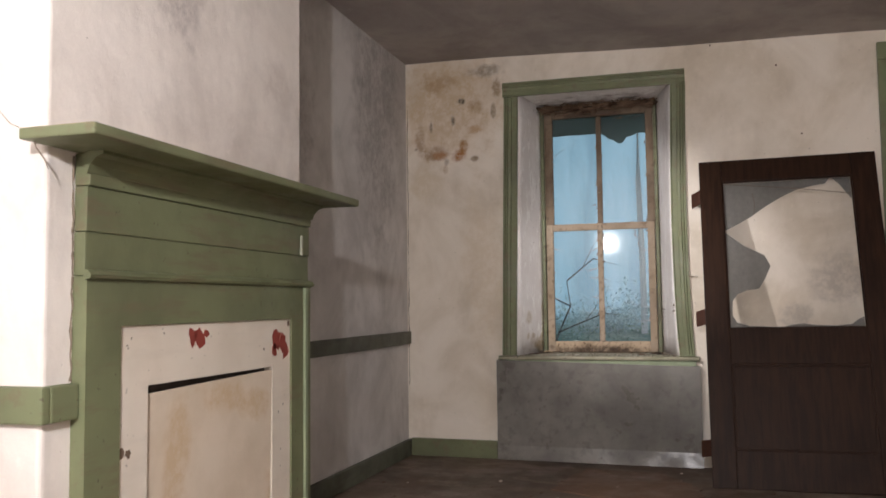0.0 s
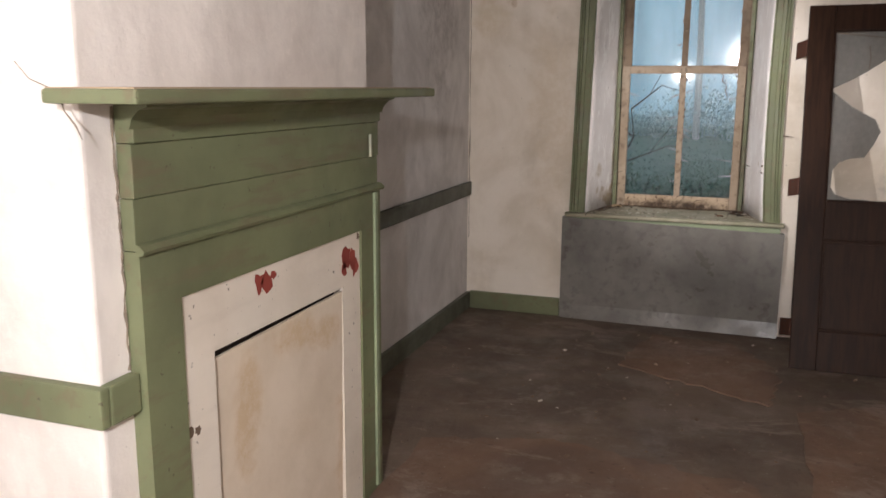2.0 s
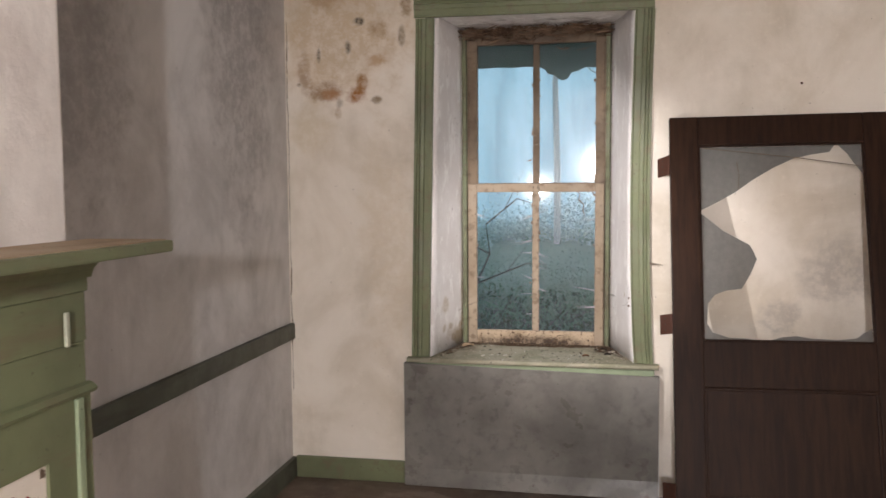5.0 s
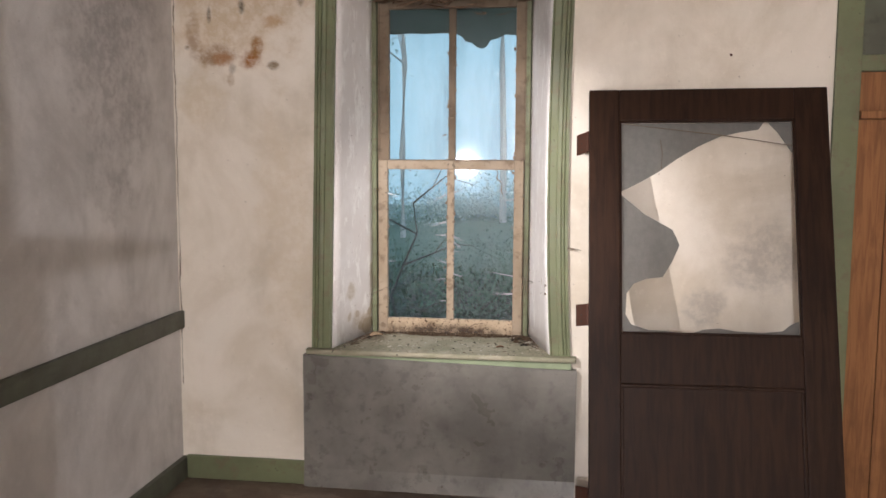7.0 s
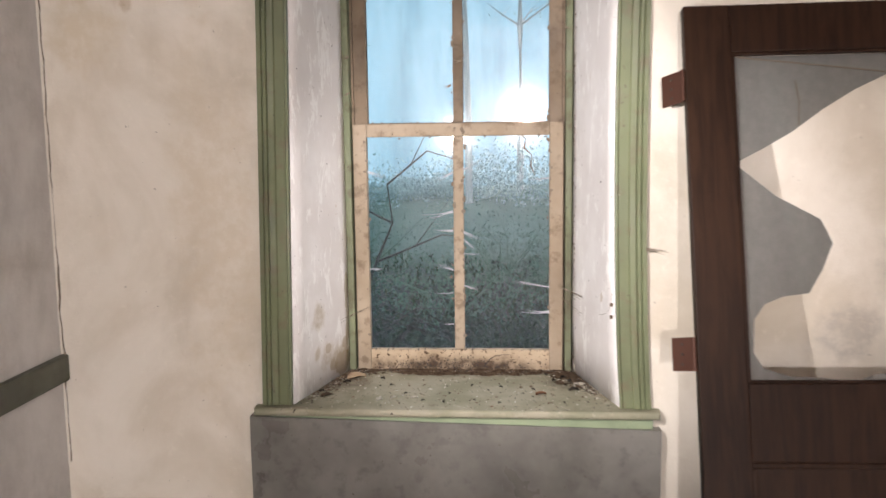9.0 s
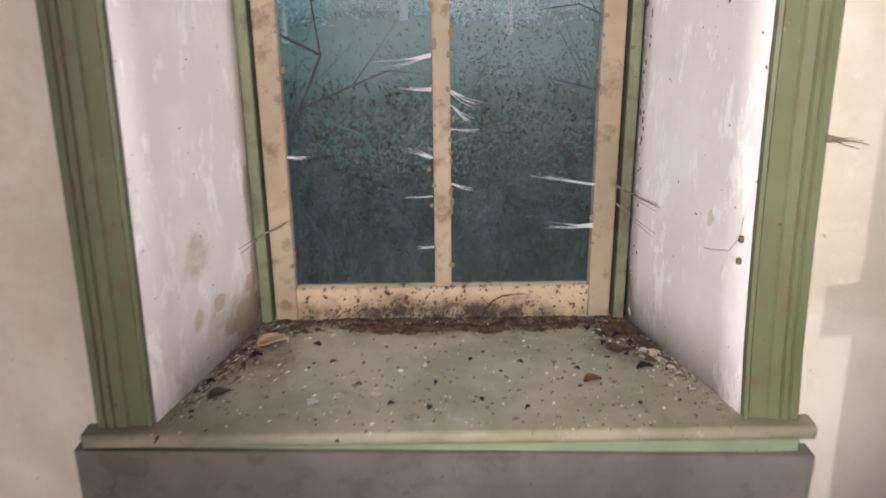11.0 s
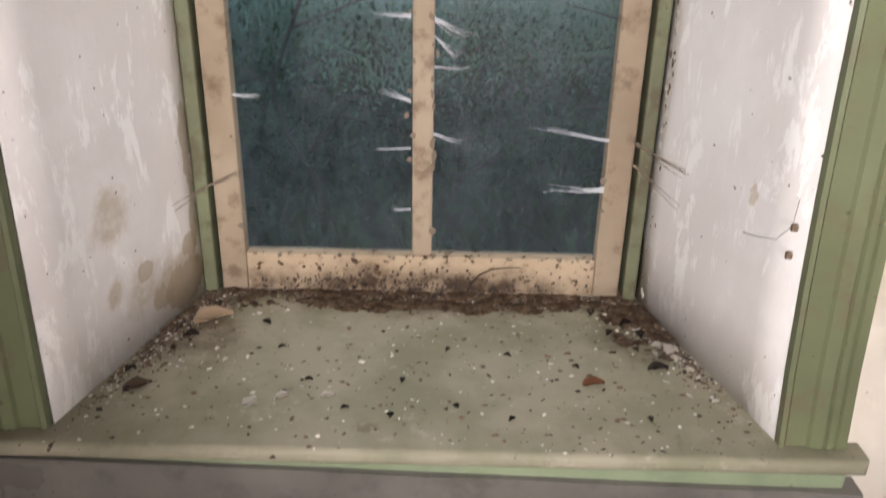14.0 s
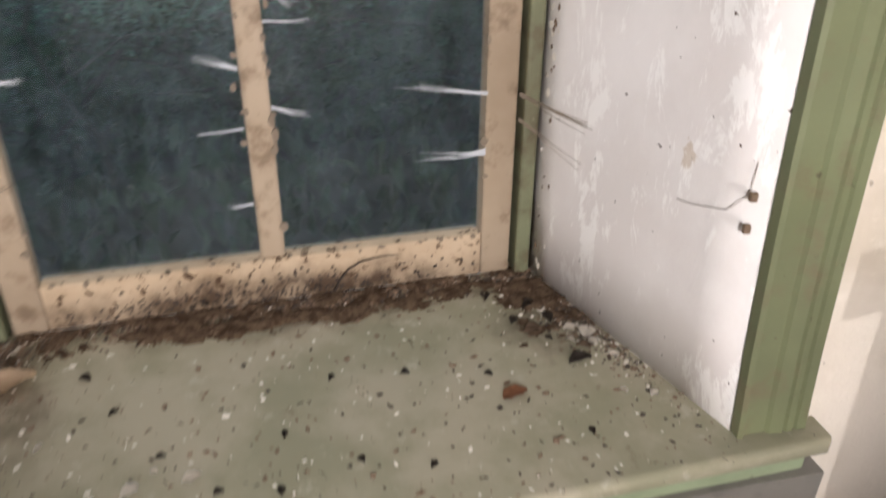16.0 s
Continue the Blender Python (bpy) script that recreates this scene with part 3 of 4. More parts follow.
# ---- mantelpiece ----
MF = -1.06
mantel = empty("mantelpiece", (BREAST, 2.302, 0), "olive green painted wooden mantelpiece, scuffed", "mantelpiece")
under(mantel,
      finish("front_frame", prism(bmesh.new(), [(1.725, 0), (1.725, 1.045), (2.893, 1.045), (2.893, 0), (2.747, 0), (2.747, 0.925), (1.849, 0.925), (1.849, 0)], BREAST, MF, lambda u, v, w: (w, u, v)), green),
      finish("frieze_board", boxed(BREAST, MF - 0.008, 1.726, 2.892, 1.046, 1.150, 0.003), green),
      finish("frieze_board", boxed(BREAST, MF - 0.004, 1.726, 2.892, 1.151, 1.258, 0.003), green),
      finish("frieze_board", boxed(BREAST, MF + 0.004, 1.726, 2.892, 1.259, 1.337, 0.003), green),
      finish("bead", prism(bmesh.new(), [(0, 0), (0.018, 0.004), (0.022, 0.012), (0.012, 0.022), (0, 0.026)], 1.721, 2.897, lambda u, v, w: (MF - 0.006 + u, w, 1.036 + v)), green),
      finish("cove", prism(bmesh.new(), [(0, 0), (0.006, 0), (0.012, 0.018), (0.03, 0.036), (0.05, 0.042), (0.05, 0.05), (0, 0.05)], 1.714, 2.903, lambda u, v, w: (MF + u, w, 1.288 + v)), green),
      finish("shelf_dust", boxed(BREAST, -0.912, 1.563, 2.966, 1.3635, 1.3665, 0.001), dust_mat),
      finish("shelf", boxed(BREAST, -0.899, 1.552, 2.978, 1.338, 1.364, 0.006), green),
      tagged(finish("pilaster_bead", boxed(MF, MF + 0.010, 2.834, 2.856, 0.02, 1.035, 0.003), green_light), "pale green bead"),
      tagged(finish("edge_strip", boxed(MF, MF + 0.008, 2.809, 2.822, 1.150, 1.222, 0.003), green_bare), "worn pale strip"))

surround = empty("fireplace_surround", (BREAST, 2.351, 0), "cream painted boards round a closed fireplace, red chips", "fireplace surround")
SF = -1.067
under(surround,
      finish("frame_board", prism(bmesh.new(), [(1.850, 0), (1.850, 0.924), (2.746, 0.924), (2.746, 0), (2.622, 0), (2.622, 0.768), (1.965, 0.768), (1.965, 0)], BREAST, SF, lambda u, v, w: (w, u, v)), cream))
to_surround = lambda u, v, w: (SF + 0.0005 + w, u, v)
for i, (y, z, r, sq) in enumerate(((2.207, 0.882, 0.022, 1.4), (2.244, 0.876, 0.030, 1.0), (2.278, 0.888, 0.016, 1.0), (2.707, 0.850, 0.034, 1.4), (2.685, 0.818, 0.022, 1.2), (2.746, 0.842, 0.030, 1.561), (2.770, 0.81, 0.022, 1.5), (1.899, 0.605, 0.016, 1.3), (1.927, 0.602, 0.014, 0.8), (2.790, 0.905, 0.012, 1))):
    under(surround, tagged(finish("paint_chip" if i < 7 else "splinter", ragged(bmesh.new(), (y - 0.045 - 0.02 * (y - 2.224), z + 0.004), r, to_surround, 11, 0.0008, 40 + i, sq), red_chip if i < 7 else crumb_brown), "patch of dark red undercoat" if i < 7 else "dark splintered wood"))


def fireboard_material():
    m = Mat("stained_fireboard", 0.75, spec=0.25)
    c = m.mix(m.ramp(m.noise(3, 5), 0.35, 0.7), (0.70, 0.61, 0.49), (0.60, 0.51, 0.39))
    for centre, size in (((-1.1, 2.322, 0.70), (0.3, 0.10, 0.05)), ((-1.1, 2.517, 0.66), (0.3, 0.08, 0.05)), ((-1.1, 2.634, 0.25), (0.3, 0.05, 0.25)), ((-1.1, 2.098, 0.55), (0.3, 0.06, 0.14))):
        c = m.mix(m.math("MULTIPLY", m.blob(centre, size, 0.6), 0.55), c, (0.50, 0.34, 0.16))
    c = m.mix(m.math("MULTIPLY", m.blob((-1.1, 2.341, 0.0), (0.3, 0.5, 0.05), 0.4), 0.8), c, (0.14, 0.07, 0.04))
    m.colour(c)
    m.bump(m.noise(8, 5), 0.2, 0.01)
    return m.m


bm = boxed(-1.088, -1.078, 1.969, 2.618, 0.002, 0.744, 0.002)
for v in bm.verts:
    if v.co.z > 0.4 and v.co.y > 2.341:
        v.co.z += 0.014
        v.co.x += 0.012
# thin black sheet stands in for shade in the gap behind the fireboard
under(surround, tagged(finish("gap_shade_sheet", boxed(BREAST + 0.0015, BREAST + 0.004, 1.967, 2.622, 0.001, 0.766), crumb_dark), "black sheet added as the shaded gap behind the board"))
tagged(finish("fireboard", bm, fireboard_material()), "cream board closing the fireplace, yellow stains", "fireboard")

# ---- the door that leans on the wall ----
DOORM = Matrix.Translation((0.348, 4.706, 0)) @ Matrix.Rotation(radians(-15.0), 4, "X") @ Matrix.Rotation(radians(-0.5), 4, "Y") @ Matrix.Diagonal((1.006, 1, 0.987, 1))
door = empty("leaning_door", (0, 0, 0), "dark brown half-glazed door, glass broken, leaning on the wall", "door")
door.matrix_world = DOORM
DW, DH, DT = 0.932, 1.872, 0.036


def door_part(name, u0, u1, v0, v1, w0=0.0, w1=DT, bevel=0.004, material=None, label=""):
    return part(name, boxed(u0, u1, w0, w1, v0, v1, bevel), material or door_wood, door, label)


door_part("stile", 0, 0.122, 0, DH)
door_part("stile", DW - 0.128, DW, 0, DH)
door_part("top_rail", 0.122, DW - 0.128, 1.738, DH, 0.001)
door_part("lock_rail", 0.122, DW - 0.128, 0.660, 0.858, 0.001)
door_part("bottom_rail", 0.122, DW - 0.128, 0, 0.20, 0.001)
door_part("panel", 0.122, DW - 0.128, 0.20, 0.66, 0.014, 0.024, 0.0)
for a, b, c, d in ((0.122, DW - 0.128, 0.645, 0.66), (0.122, DW - 0.128, 0.20, 0.213), (0.122, 0.135, 0.213, 0.645), (DW - 0.141, DW - 0.128, 0.213, 0.645)):
    door_part("moulding", a, b, c, d, 0.004, 0.014, 0.004)
for a, b, c, d in ((0.122, 0.130, 0.858, 1.738), (DW - 0.136, DW - 0.128, 0.858, 1.738), (0.130, DW - 0.136, 1.730, 1.738), (0.130, DW - 0.136, 0.858, 0.866)):
    door_part("glazing_bead", a, b, c, d, 0.006, 0.016, 0.003)
for v in (1.612, 0.888, 0.165):
    h = part("hinge", prism(bmesh.new(), [(0.0, 0.028), (-0.044, 0.084), (-0.048, 0.081), (-0.004, 0.025)], v, v + 0.088), rust, door, "rusty iron hinge leaf")
    part("knuckle", tube(bmesh.new(), [(-0.003, 0.024, v), (-0.003, 0.024, v + 0.088)], 0.006, 8), rust, h)
    for k in (0.2, 0.5, 0.8):
        part("screw", tube(bmesh.new(), [(-0.027, 0.055, v + 0.088 * k), (-0.029, 0.0535, v + 0.088 * k)], 0.004, 7), crumb_dark, h)
lay = lambda u, v, w: (u, 0.018 + w, v)
SHARDS = {
    "upper": [(0.130, 1.730), (0.690, 1.730), (0.668, 1.70), (0.60, 1.690), (0.52, 1.672), (0.437, 1.632), (0.35, 1.578), (0.272, 1.520), (0.20, 1.478), (0.130, 1.441)],
    "side": [(0.130, 1.425), (0.22, 1.345), (0.327, 1.282), (0.340, 1.255), (0.354, 1.218), (0.325, 1.150), (0.288, 1.088), (0.225, 1.080), (0.176, 1.060), (0.148, 1.020), (0.143, 0.935), (0.165, 0.895), (0.23, 0.874), (0.30, 0.872), (0.34, 0.866), (0.130, 0.866)],
    "corner": [(0.705, 1.730), (0.796, 1.730), (0.796, 1.60), (0.781, 1.622), (0.74, 1.69)],
    "lower": [(0.40, 0.866), (0.44, 0.880), (0.50, 0.886), (0.56, 0.876), (0.66, 0.872), (0.735, 0.880), (0.765, 0.905), (0.796, 0.920), (0.796, 0.866)],
}
for pts in SHARDS.values():
    g = part("glass_shard", prism(bmesh.new(), pts, 0, 0.003, lay), shard_mat, door, "grimy broken glass")
    g.visible_shadow = False
part("crack", tube(bmesh.new(), [(0.14, 0.016, 1.728), (0.35, 0.015, 1.70), (0.55, 0.014, 1.672), (0.796, 0.015, 1.630)], 0.0022, 5), web_dark, door, "dusty string across the glass")
part("crack", tube(bmesh.new(), [(0.285, 0.016, 1.66), (0.292, 0.015, 1.60), (0.287, 0.015, 1.535)], 0.0018, 5), web_dark, door)

# ---- the plank door beyond ----
DC = 0.10
dcas = empty("door_casing", (1.82, NORTH, 0), "green wooden casing round a plank door", "door casing", kind="structure")
under(dcas,
      finish("casing_board", boxed(DL - DC, DL, NORTH - 0.022, NORTH, 0, 2.32, 0.004), green),
      finish("casing_board", boxed(DR, DR + DC, NORTH - 0.022, NORTH, 0, 2.32, 0.004), green),
      finish("casing_head", boxed(DL - DC, DR + DC, NORTH - 0.024, NORTH, 2.321, 2.42, 0.004), green),
      finish("transom", boxed(DL, DR, NORTH + 0.03, NORTH + 0.10, 1.865, 1.93, 0.004), green),
      finish("transom_board", boxed(DL, DR, NORTH + 0.07, NORTH + 0.09, 1.93, DHEAD), green_dark))
pdoor = empty("door_1", (1.82, NORTH + 0.06, 0), "orange pine plank door, closed", "door", kind="structure")
x = DL + 0.006
for i in range(6):
    w = (DR - DL - 0.012) / 6
    under(pdoor, finish("plank", boxed(x + 0.002, x + w - 0.002, NORTH + 0.045, NORTH + 0.07, 0.01, 1.862, 0.003), plank_wood))
    x += w
under(pdoor, finish("batten", boxed(DL + 0.004, DR - 0.03, NORTH - 0.03, NORTH + 0.0445, 1.668, 1.70, 0.003), plank_wood))

# ---- loose covering and litter on the floor ----
def lino(name, pts, seed, label):
    rnd = random.Random(seed)
    out = []
    for a, b in zip(pts, pts[1:] + pts[:1]):
        m = 14
        for i in range(m):
            q = Vector(a).lerp(Vector(b), i / m)
            out.append((q.x + rnd.uniform(-0.02, 0.02), q.y + rnd.uniform(-0.02, 0.02)))
    bm = bmesh.new()
    prism(bm, out, 0.0, 0.006)
    return tagged(finish(name, bm, lino_mat), label, "linoleum")


lino("linoleum_sheet", [(-1.10, 0.2), (0.55, 0.1), (0.35, 2.2), (0.20, 3.3), (-0.55, 3.45), (-1.05, 3.3)], 5, "torn reddish brown linoleum, worn and dusty")
lino("linoleum_sheet", [(0.40, 2.3), (2.2, 2.0), (2.3, 4.2), (0.80, 4.33), (0.34, 4.08)], 6, "torn reddish brown linoleum beside the door")
lino("linoleum_sheet", [(-0.45, 4.47), (0.25, 4.12), (0.30, 4.6), (0.1, 5.0), (-0.35, 5.05)], 7, "scrap of dusty linoleum near the window")


def litter(name, count, area, z, sizes, material, label, seed, flat=0.4, pull=None):
    rnd = random.Random(seed)
    bm = bmesh.new()
    for _ in range(count):
        x, y = area(rnd)
        s = rnd.uniform(*sizes) * rnd.choice((0.6, 0.8, 1, 1, 1.5))
        a, k = rnd.uniform(0, 6.28), rnd.uniform(0.35, 1.0)
        m = Matrix.Translation((x, y, z + s * flat * 0.45)) @ Matrix.Rotation(a, 4, "Z") @ Matrix.Rotation(rnd.uniform(-0.4, 0.4), 4, "X") @ Matrix.Diagonal((s, s * k, s * flat, 1))
        vs = [bm.verts.new(m @ Vector((c[0] + rnd.uniform(-0.2, 0.2), c[1] + rnd.uniform(-0.2, 0.2), c[2]))) for c in ((1, 0, 0), (0, 1, 0), (-1, 0, 0), (0, -1, 0), (0, 0, 1), (0, 0, -1))]
        for f in ((0, 1, 4), (1, 2, 4), (2, 3, 4), (3, 0, 4), (1, 0, 5), (2, 1, 5), (3, 2, 5), (0, 3, 5)):
            bm.faces.new([vs[i] for i in f])
    return tagged(finish(name, bm, material), label, "debris", kind="stuff")


any_floor = lambda r: (r.uniform(-1.4, 2.3), r.uniform(0.3, 5.15))
litter("floor_dirt", 700, any_floor, 0.004, (0.004, 0.012), crumb_brown, "brown dirt crumbs on the floor", 3)
litter("floor_flakes", 110, any_floor, 0.005, (0.004, 0.013), flake_white, "pale plaster flakes on the floor", 4, 0.2)


def inside(x, y):
    k = (y - NORTH) / 0.43
    return WL + (GL - WL) * k + 0.01 < x < WR + (GR - WR) * k - 0.01


def sill_area(kind):
    def pick(r):
        while True:
            if kind == "back":
                x, y = r.gauss(-0.26, 0.20), 5.664 - abs(r.gauss(0, 0.022))
            elif kind == "right":
                y = 5.66 - abs(r.gauss(0, 0.12))
                x = WR + (GR - WR) * (y - NORTH) / 0.43 - 0.012 - abs(r.gauss(0, 0.03))
            elif kind == "left":
                y = 5.655 - abs(r.gauss(0, 0.15))
                x = WL + (GL - WL) * (y - NORTH) / 0.43 + 0.012 + abs(r.gauss(0, 0.028))
            else:
                x, y = r.uniform(-0.78, 0.2), r.uniform(5.22, 5.66)
            if y > 5.215 and y < 5.664 and (inside(x, y) if y > NORTH else -0.88 < x < 0.3):
                return x, y
    return pick


SZ = 0.643
for kind, dark, brown, white in (("back", 1300, 900, 120), ("right", 620, 520, 520), ("left", 560, 480, 330), ("all", 120, 260, 230)):
    litter("sill_crumbs", dark, sill_area(kind), SZ, (0.0015, 0.004), crumb_dark, "dark dead insects and dirt on the sill", 11)
    litter("sill_crumbs", brown, sill_area(kind), SZ, (0.0015, 0.005), crumb_brown, "brown dirt crumbs on the sill", 12)
    litter("sill_flakes", white, sill_area(kind), SZ, (0.0011, 0.0040), flake_white, "white paint flakes on the sill", 13, 0.25)
# specks that cling to the bottom rail
rnd = random.Random(21)
bm = bmesh.new()
for _ in range(330):
    x, z = rnd.gauss(-0.33, 0.14), 0.645 + abs(rnd.gauss(0, 0.022))
    if GLASS_L < x < GLASS_R and z < 0.71:
        ragged(bm, (x, z), rnd.uniform(0.001, 0.0032), lambda u, v, w: (u, 5.668 - w, v), 5, 0.0015, rnd.random())
tagged(finish("rail_specks", bm, crumb_dark), "dark dirt specks clinging to the sash rail", "debris", kind="stuff")


def leaf(name, at, size, material, label, seed, curl=0.3, turn=0.0):
    rnd = random.Random(seed)
    bm = bmesh.new()
    rows = []
    for i in range(7):
        u = i / 6
        w = size * 0.38 * math.sin(math.pi * min(0.97, u + 0.06)) * rnd.uniform(0.75, 1.2)
        rows.append([bm.verts.new((size * (u - 0.5), w * k, curl * size * (k * k * 0.5 + 0.35 * math.sin(3 * u)) + 0.0015)) for k in (-1, -0.5, 0, 0.5, 1)])
    for a, b in zip(rows, rows[1:]):
        for i in range(4):
            bm.faces.new((a[i], a[i + 1], b[i + 1], b[i]))
    bmesh.ops.solidify(bm, geom=bm.faces[:], thickness=0.0008)
    low = min(v.co.z for v in bm.verts)
    for v in bm.verts:
        v.co.z -= low
    ob = finish(name, bm, material, smooth=True)
    ob.matrix_world = Matrix.Translation(at) @ Matrix.Rotation(turn, 4, "Z")
    return tagged(ob, label, "leaf")


leaf("dry_leaf", (-0.65, 5.552, SZ), 0.066, leaf_tan, "curled tan dry leaf on the sill", 1, 0.3, 0.5)
leaf("dry_leaf", (-0.037, 5.384, SZ), 0.034, leaf_rust, "small rust-brown dry leaf on the sill", 2, 0.3, 0.2)
leaf("dead_moth", (-0.710, 5.354, SZ), 0.042, crumb_brown, "dark dead moth on the sill", 3, 0.18, 0.5)
leaf("dead_moth", (0.069, 5.428, SZ), 0.032, crumb_dark, "dark dead insect among flakes on the sill", 4, 0.4, 0.1)
leaf("dry_leaf", (0.10, 5.48, SZ), 0.028, flake_white, "pale curled paint flake on the sill", 5, 0.5, 1.0)
for i, (x, y) in enumerate(((-0.463, 5.380), (-0.323, 5.383), (-0.058, 5.430), (-0.165, 5.292), (-0.243, 5.320), (-0.401, 5.310), (-0.335, 5.296), (-0.162, 5.459), (-0.256, 5.472), (0.046, 5.484), (-0.52, 5.47), (0.03, 5.30))):
    leaf("dead_fly", (x, y, SZ), 0.012, crumb_dark, "dead fly on the dusty sill", 30 + i, 0.5, i * 1.3)
leaf("paint_flake", (-0.429, 5.340, SZ), 0.022, flake_white, "white paint flake on the sill", 50, 0.2, 0.3)
leaf("paint_flake", (-0.538, 5.322, SZ), 0.03, flake_white, "white paint flake on the sill", 51, 0.1, 1.2)


for i, (x, y, d) in enumerate(((0.030, 5.505, 0.026), (0.012, 5.535, 0.018), (0.060, 5.53, 0.022), (0.085, 5.455, 0.020), (0.045, 5.565, 0.024), (-0.01, 5.60, 0.020), (-0.690, 5.455, 0.020), (-0.672, 5.50, 0.022), (-0.735, 5.395, 0.018), (-0.655, 5.60, 0.020), (-0.56, 5.545, 0.016))):
    leaf("dirt_clump", (x, y, SZ), d, crumb_dark if i % 3 else crumb_brown, "dark clump of dead insects and dirt on the sill", 90 + i, 0.5, i * 0.9)
for i, (x, y, d) in enumerate(((0.085, 5.500, 0.022), (0.102, 5.465, 0.018), (0.118, 5.43, 0.014), (0.075, 5.475, 0.015), (0.135, 5.345, 0.016), (0.10, 5.36, 0.012), (-0.495, 5.335, 0.024), (-0.47, 5.36, 0.012), (-0.60, 5.43, 0.012))):
    leaf("paint_flake", (x, y, SZ), d, flake_white, "white paint flake on the sill", 110 + i, 0.25, i * 1.7)
bm = tube(bmesh.new(), [(-0.222, 5.662, 0.652), (-0.214, 5.664, 0.668), (-0.200, 5.665, 0.684), (-0.180, 5.665, 0.694), (-0.150, 5.666, 0.698), (-0.125, 5.666, 0.697)], [0.0022, 0.0018, 0.0015, 0.0012, 0.0009, 0.0006], 5)
tagged(finish("twig", bm, crumb_dark), "thin curved dark twig against the sash rail", "twig")


# ---- caked dirt along the sash ----
def crust(bm, x0, x1, y0, y1, step, weight, height, seed):
    """A thin broken crust: cells are kept where the dirt lies thick enough."""
    cols, rows = int((x1 - x0) / step), int((y1 - y0) / step)
    def thick(i, j):
        x, y = x0 + i * step, y0 + j * step
        n = noise.fractal((x * 26 + seed, y * 34, 1.7), 1.0, 2.0, 4) * 0.9
        return n + weight(x, y)
    at = {}
    def vert(i, j):
        if (i, j) not in at:
            k = thick(i, j)
            jit = Vector((noise.noise((i * 0.9, j * 0.9, seed)), noise.noise((i * 0.9, j * 0.9, seed + 5)), 0)) * step * 0.5
            at[i, j] = bm.verts.new(Vector((x0 + i * step, y0 + j * step, SZ + 0.0003 + height * max(0.0, min(1.0, k * 1.6)) * (0.6 + 0.4 * noise.noise((i * 1.7, j * 1.7, 2))))) + jit)
        return at[i, j]
    for i in range(cols):
        for j in range(rows):
            if thick(i + 0.5, j + 0.5) > 0 and inside(x0 + i * step, y0 + j * step):
                bm.faces.new((vert(i, j), vert(i + 1, j), vert(i + 1, j + 1), vert(i, j + 1)))


def along_sash(x, y):
    d = 5.666 - y
    return 0.52 - d * 12 + (0.22 if -0.48 < x < -0.02 else -0.12) + 0.75 * math.exp(-((d - 0.052) / 0.013) ** 2) * (1 if -0.5 < x < -0.22 else 0.35)


def right_corner(x, y):
    return 0.55 - 8 * math.hypot((x - 0.075) * 1.2, (y - 5.62) * 0.75)


def left_corner(x, y):
    edge = WL + (GL - WL) * (y - NORTH) / 0.43
    return 0.24 - 9 * (x - edge) - 2.2 * max(0, 5.58 - y)


caked = Mat("caked_dirt", 0.95, spec=0.1)
caked.colour(caked.mix(caked.ramp(caked.noise(60, 5, 0.7), 0.35, 0.65), (0.046, 0.027, 0.016), (0.115, 0.080, 0.052))).bump(caked.noise(220, 4, 0.7), 0.5, 0.002)
for area, fn in (((-0.66, 0.05, 5.585, 5.668), along_sash), ((-0.02, 0.13, 5.47, 5.668), right_corner), ((-0.80, -0.62, 5.30, 5.66), left_corner)):
    bm = bmesh.new()
    crust(bm, *area, 0.0042, fn, 0.006, 3.0)
    tagged(finish("caked_dirt", bm, caked.m), "dark brown caked dirt on the sill", "debris", kind="stuff")

# chips of paint lifting along the back edge of the reveals
for name, front, back, mat, seed in (("left", WL, GL, crumb_brown, 81), ("right", WR, GR, flake_white, 82), ("right", WR, GR, crumb_brown, 83)):
    rnd = random.Random(seed)
    bm = bmesh.new()
    side = 1 if name == "left" else -1
    for _ in range(70):
        y, z = 5.652 - abs(rnd.gauss(0, 0.012 if mat != flake_white else 0.02)), rnd.uniform(0.66, 2.25)
        place = lambda u, v, w: (front + (back - front) * (u - NORTH) / 0.43 + side * (0.0045 + w) + lean(v, -side) * (5.69 - u) / 0.43, u, v)
        ragged(bm, (y, z), rnd.uniform(0.0015, 0.005), place, 6, 0.0012, rnd.random(), rnd.uniform(0.8, 2.4))
    tagged(finish("paint_chips", bm, mat), "lifting paint chips along the window reveal", "debris", kind="stuff")

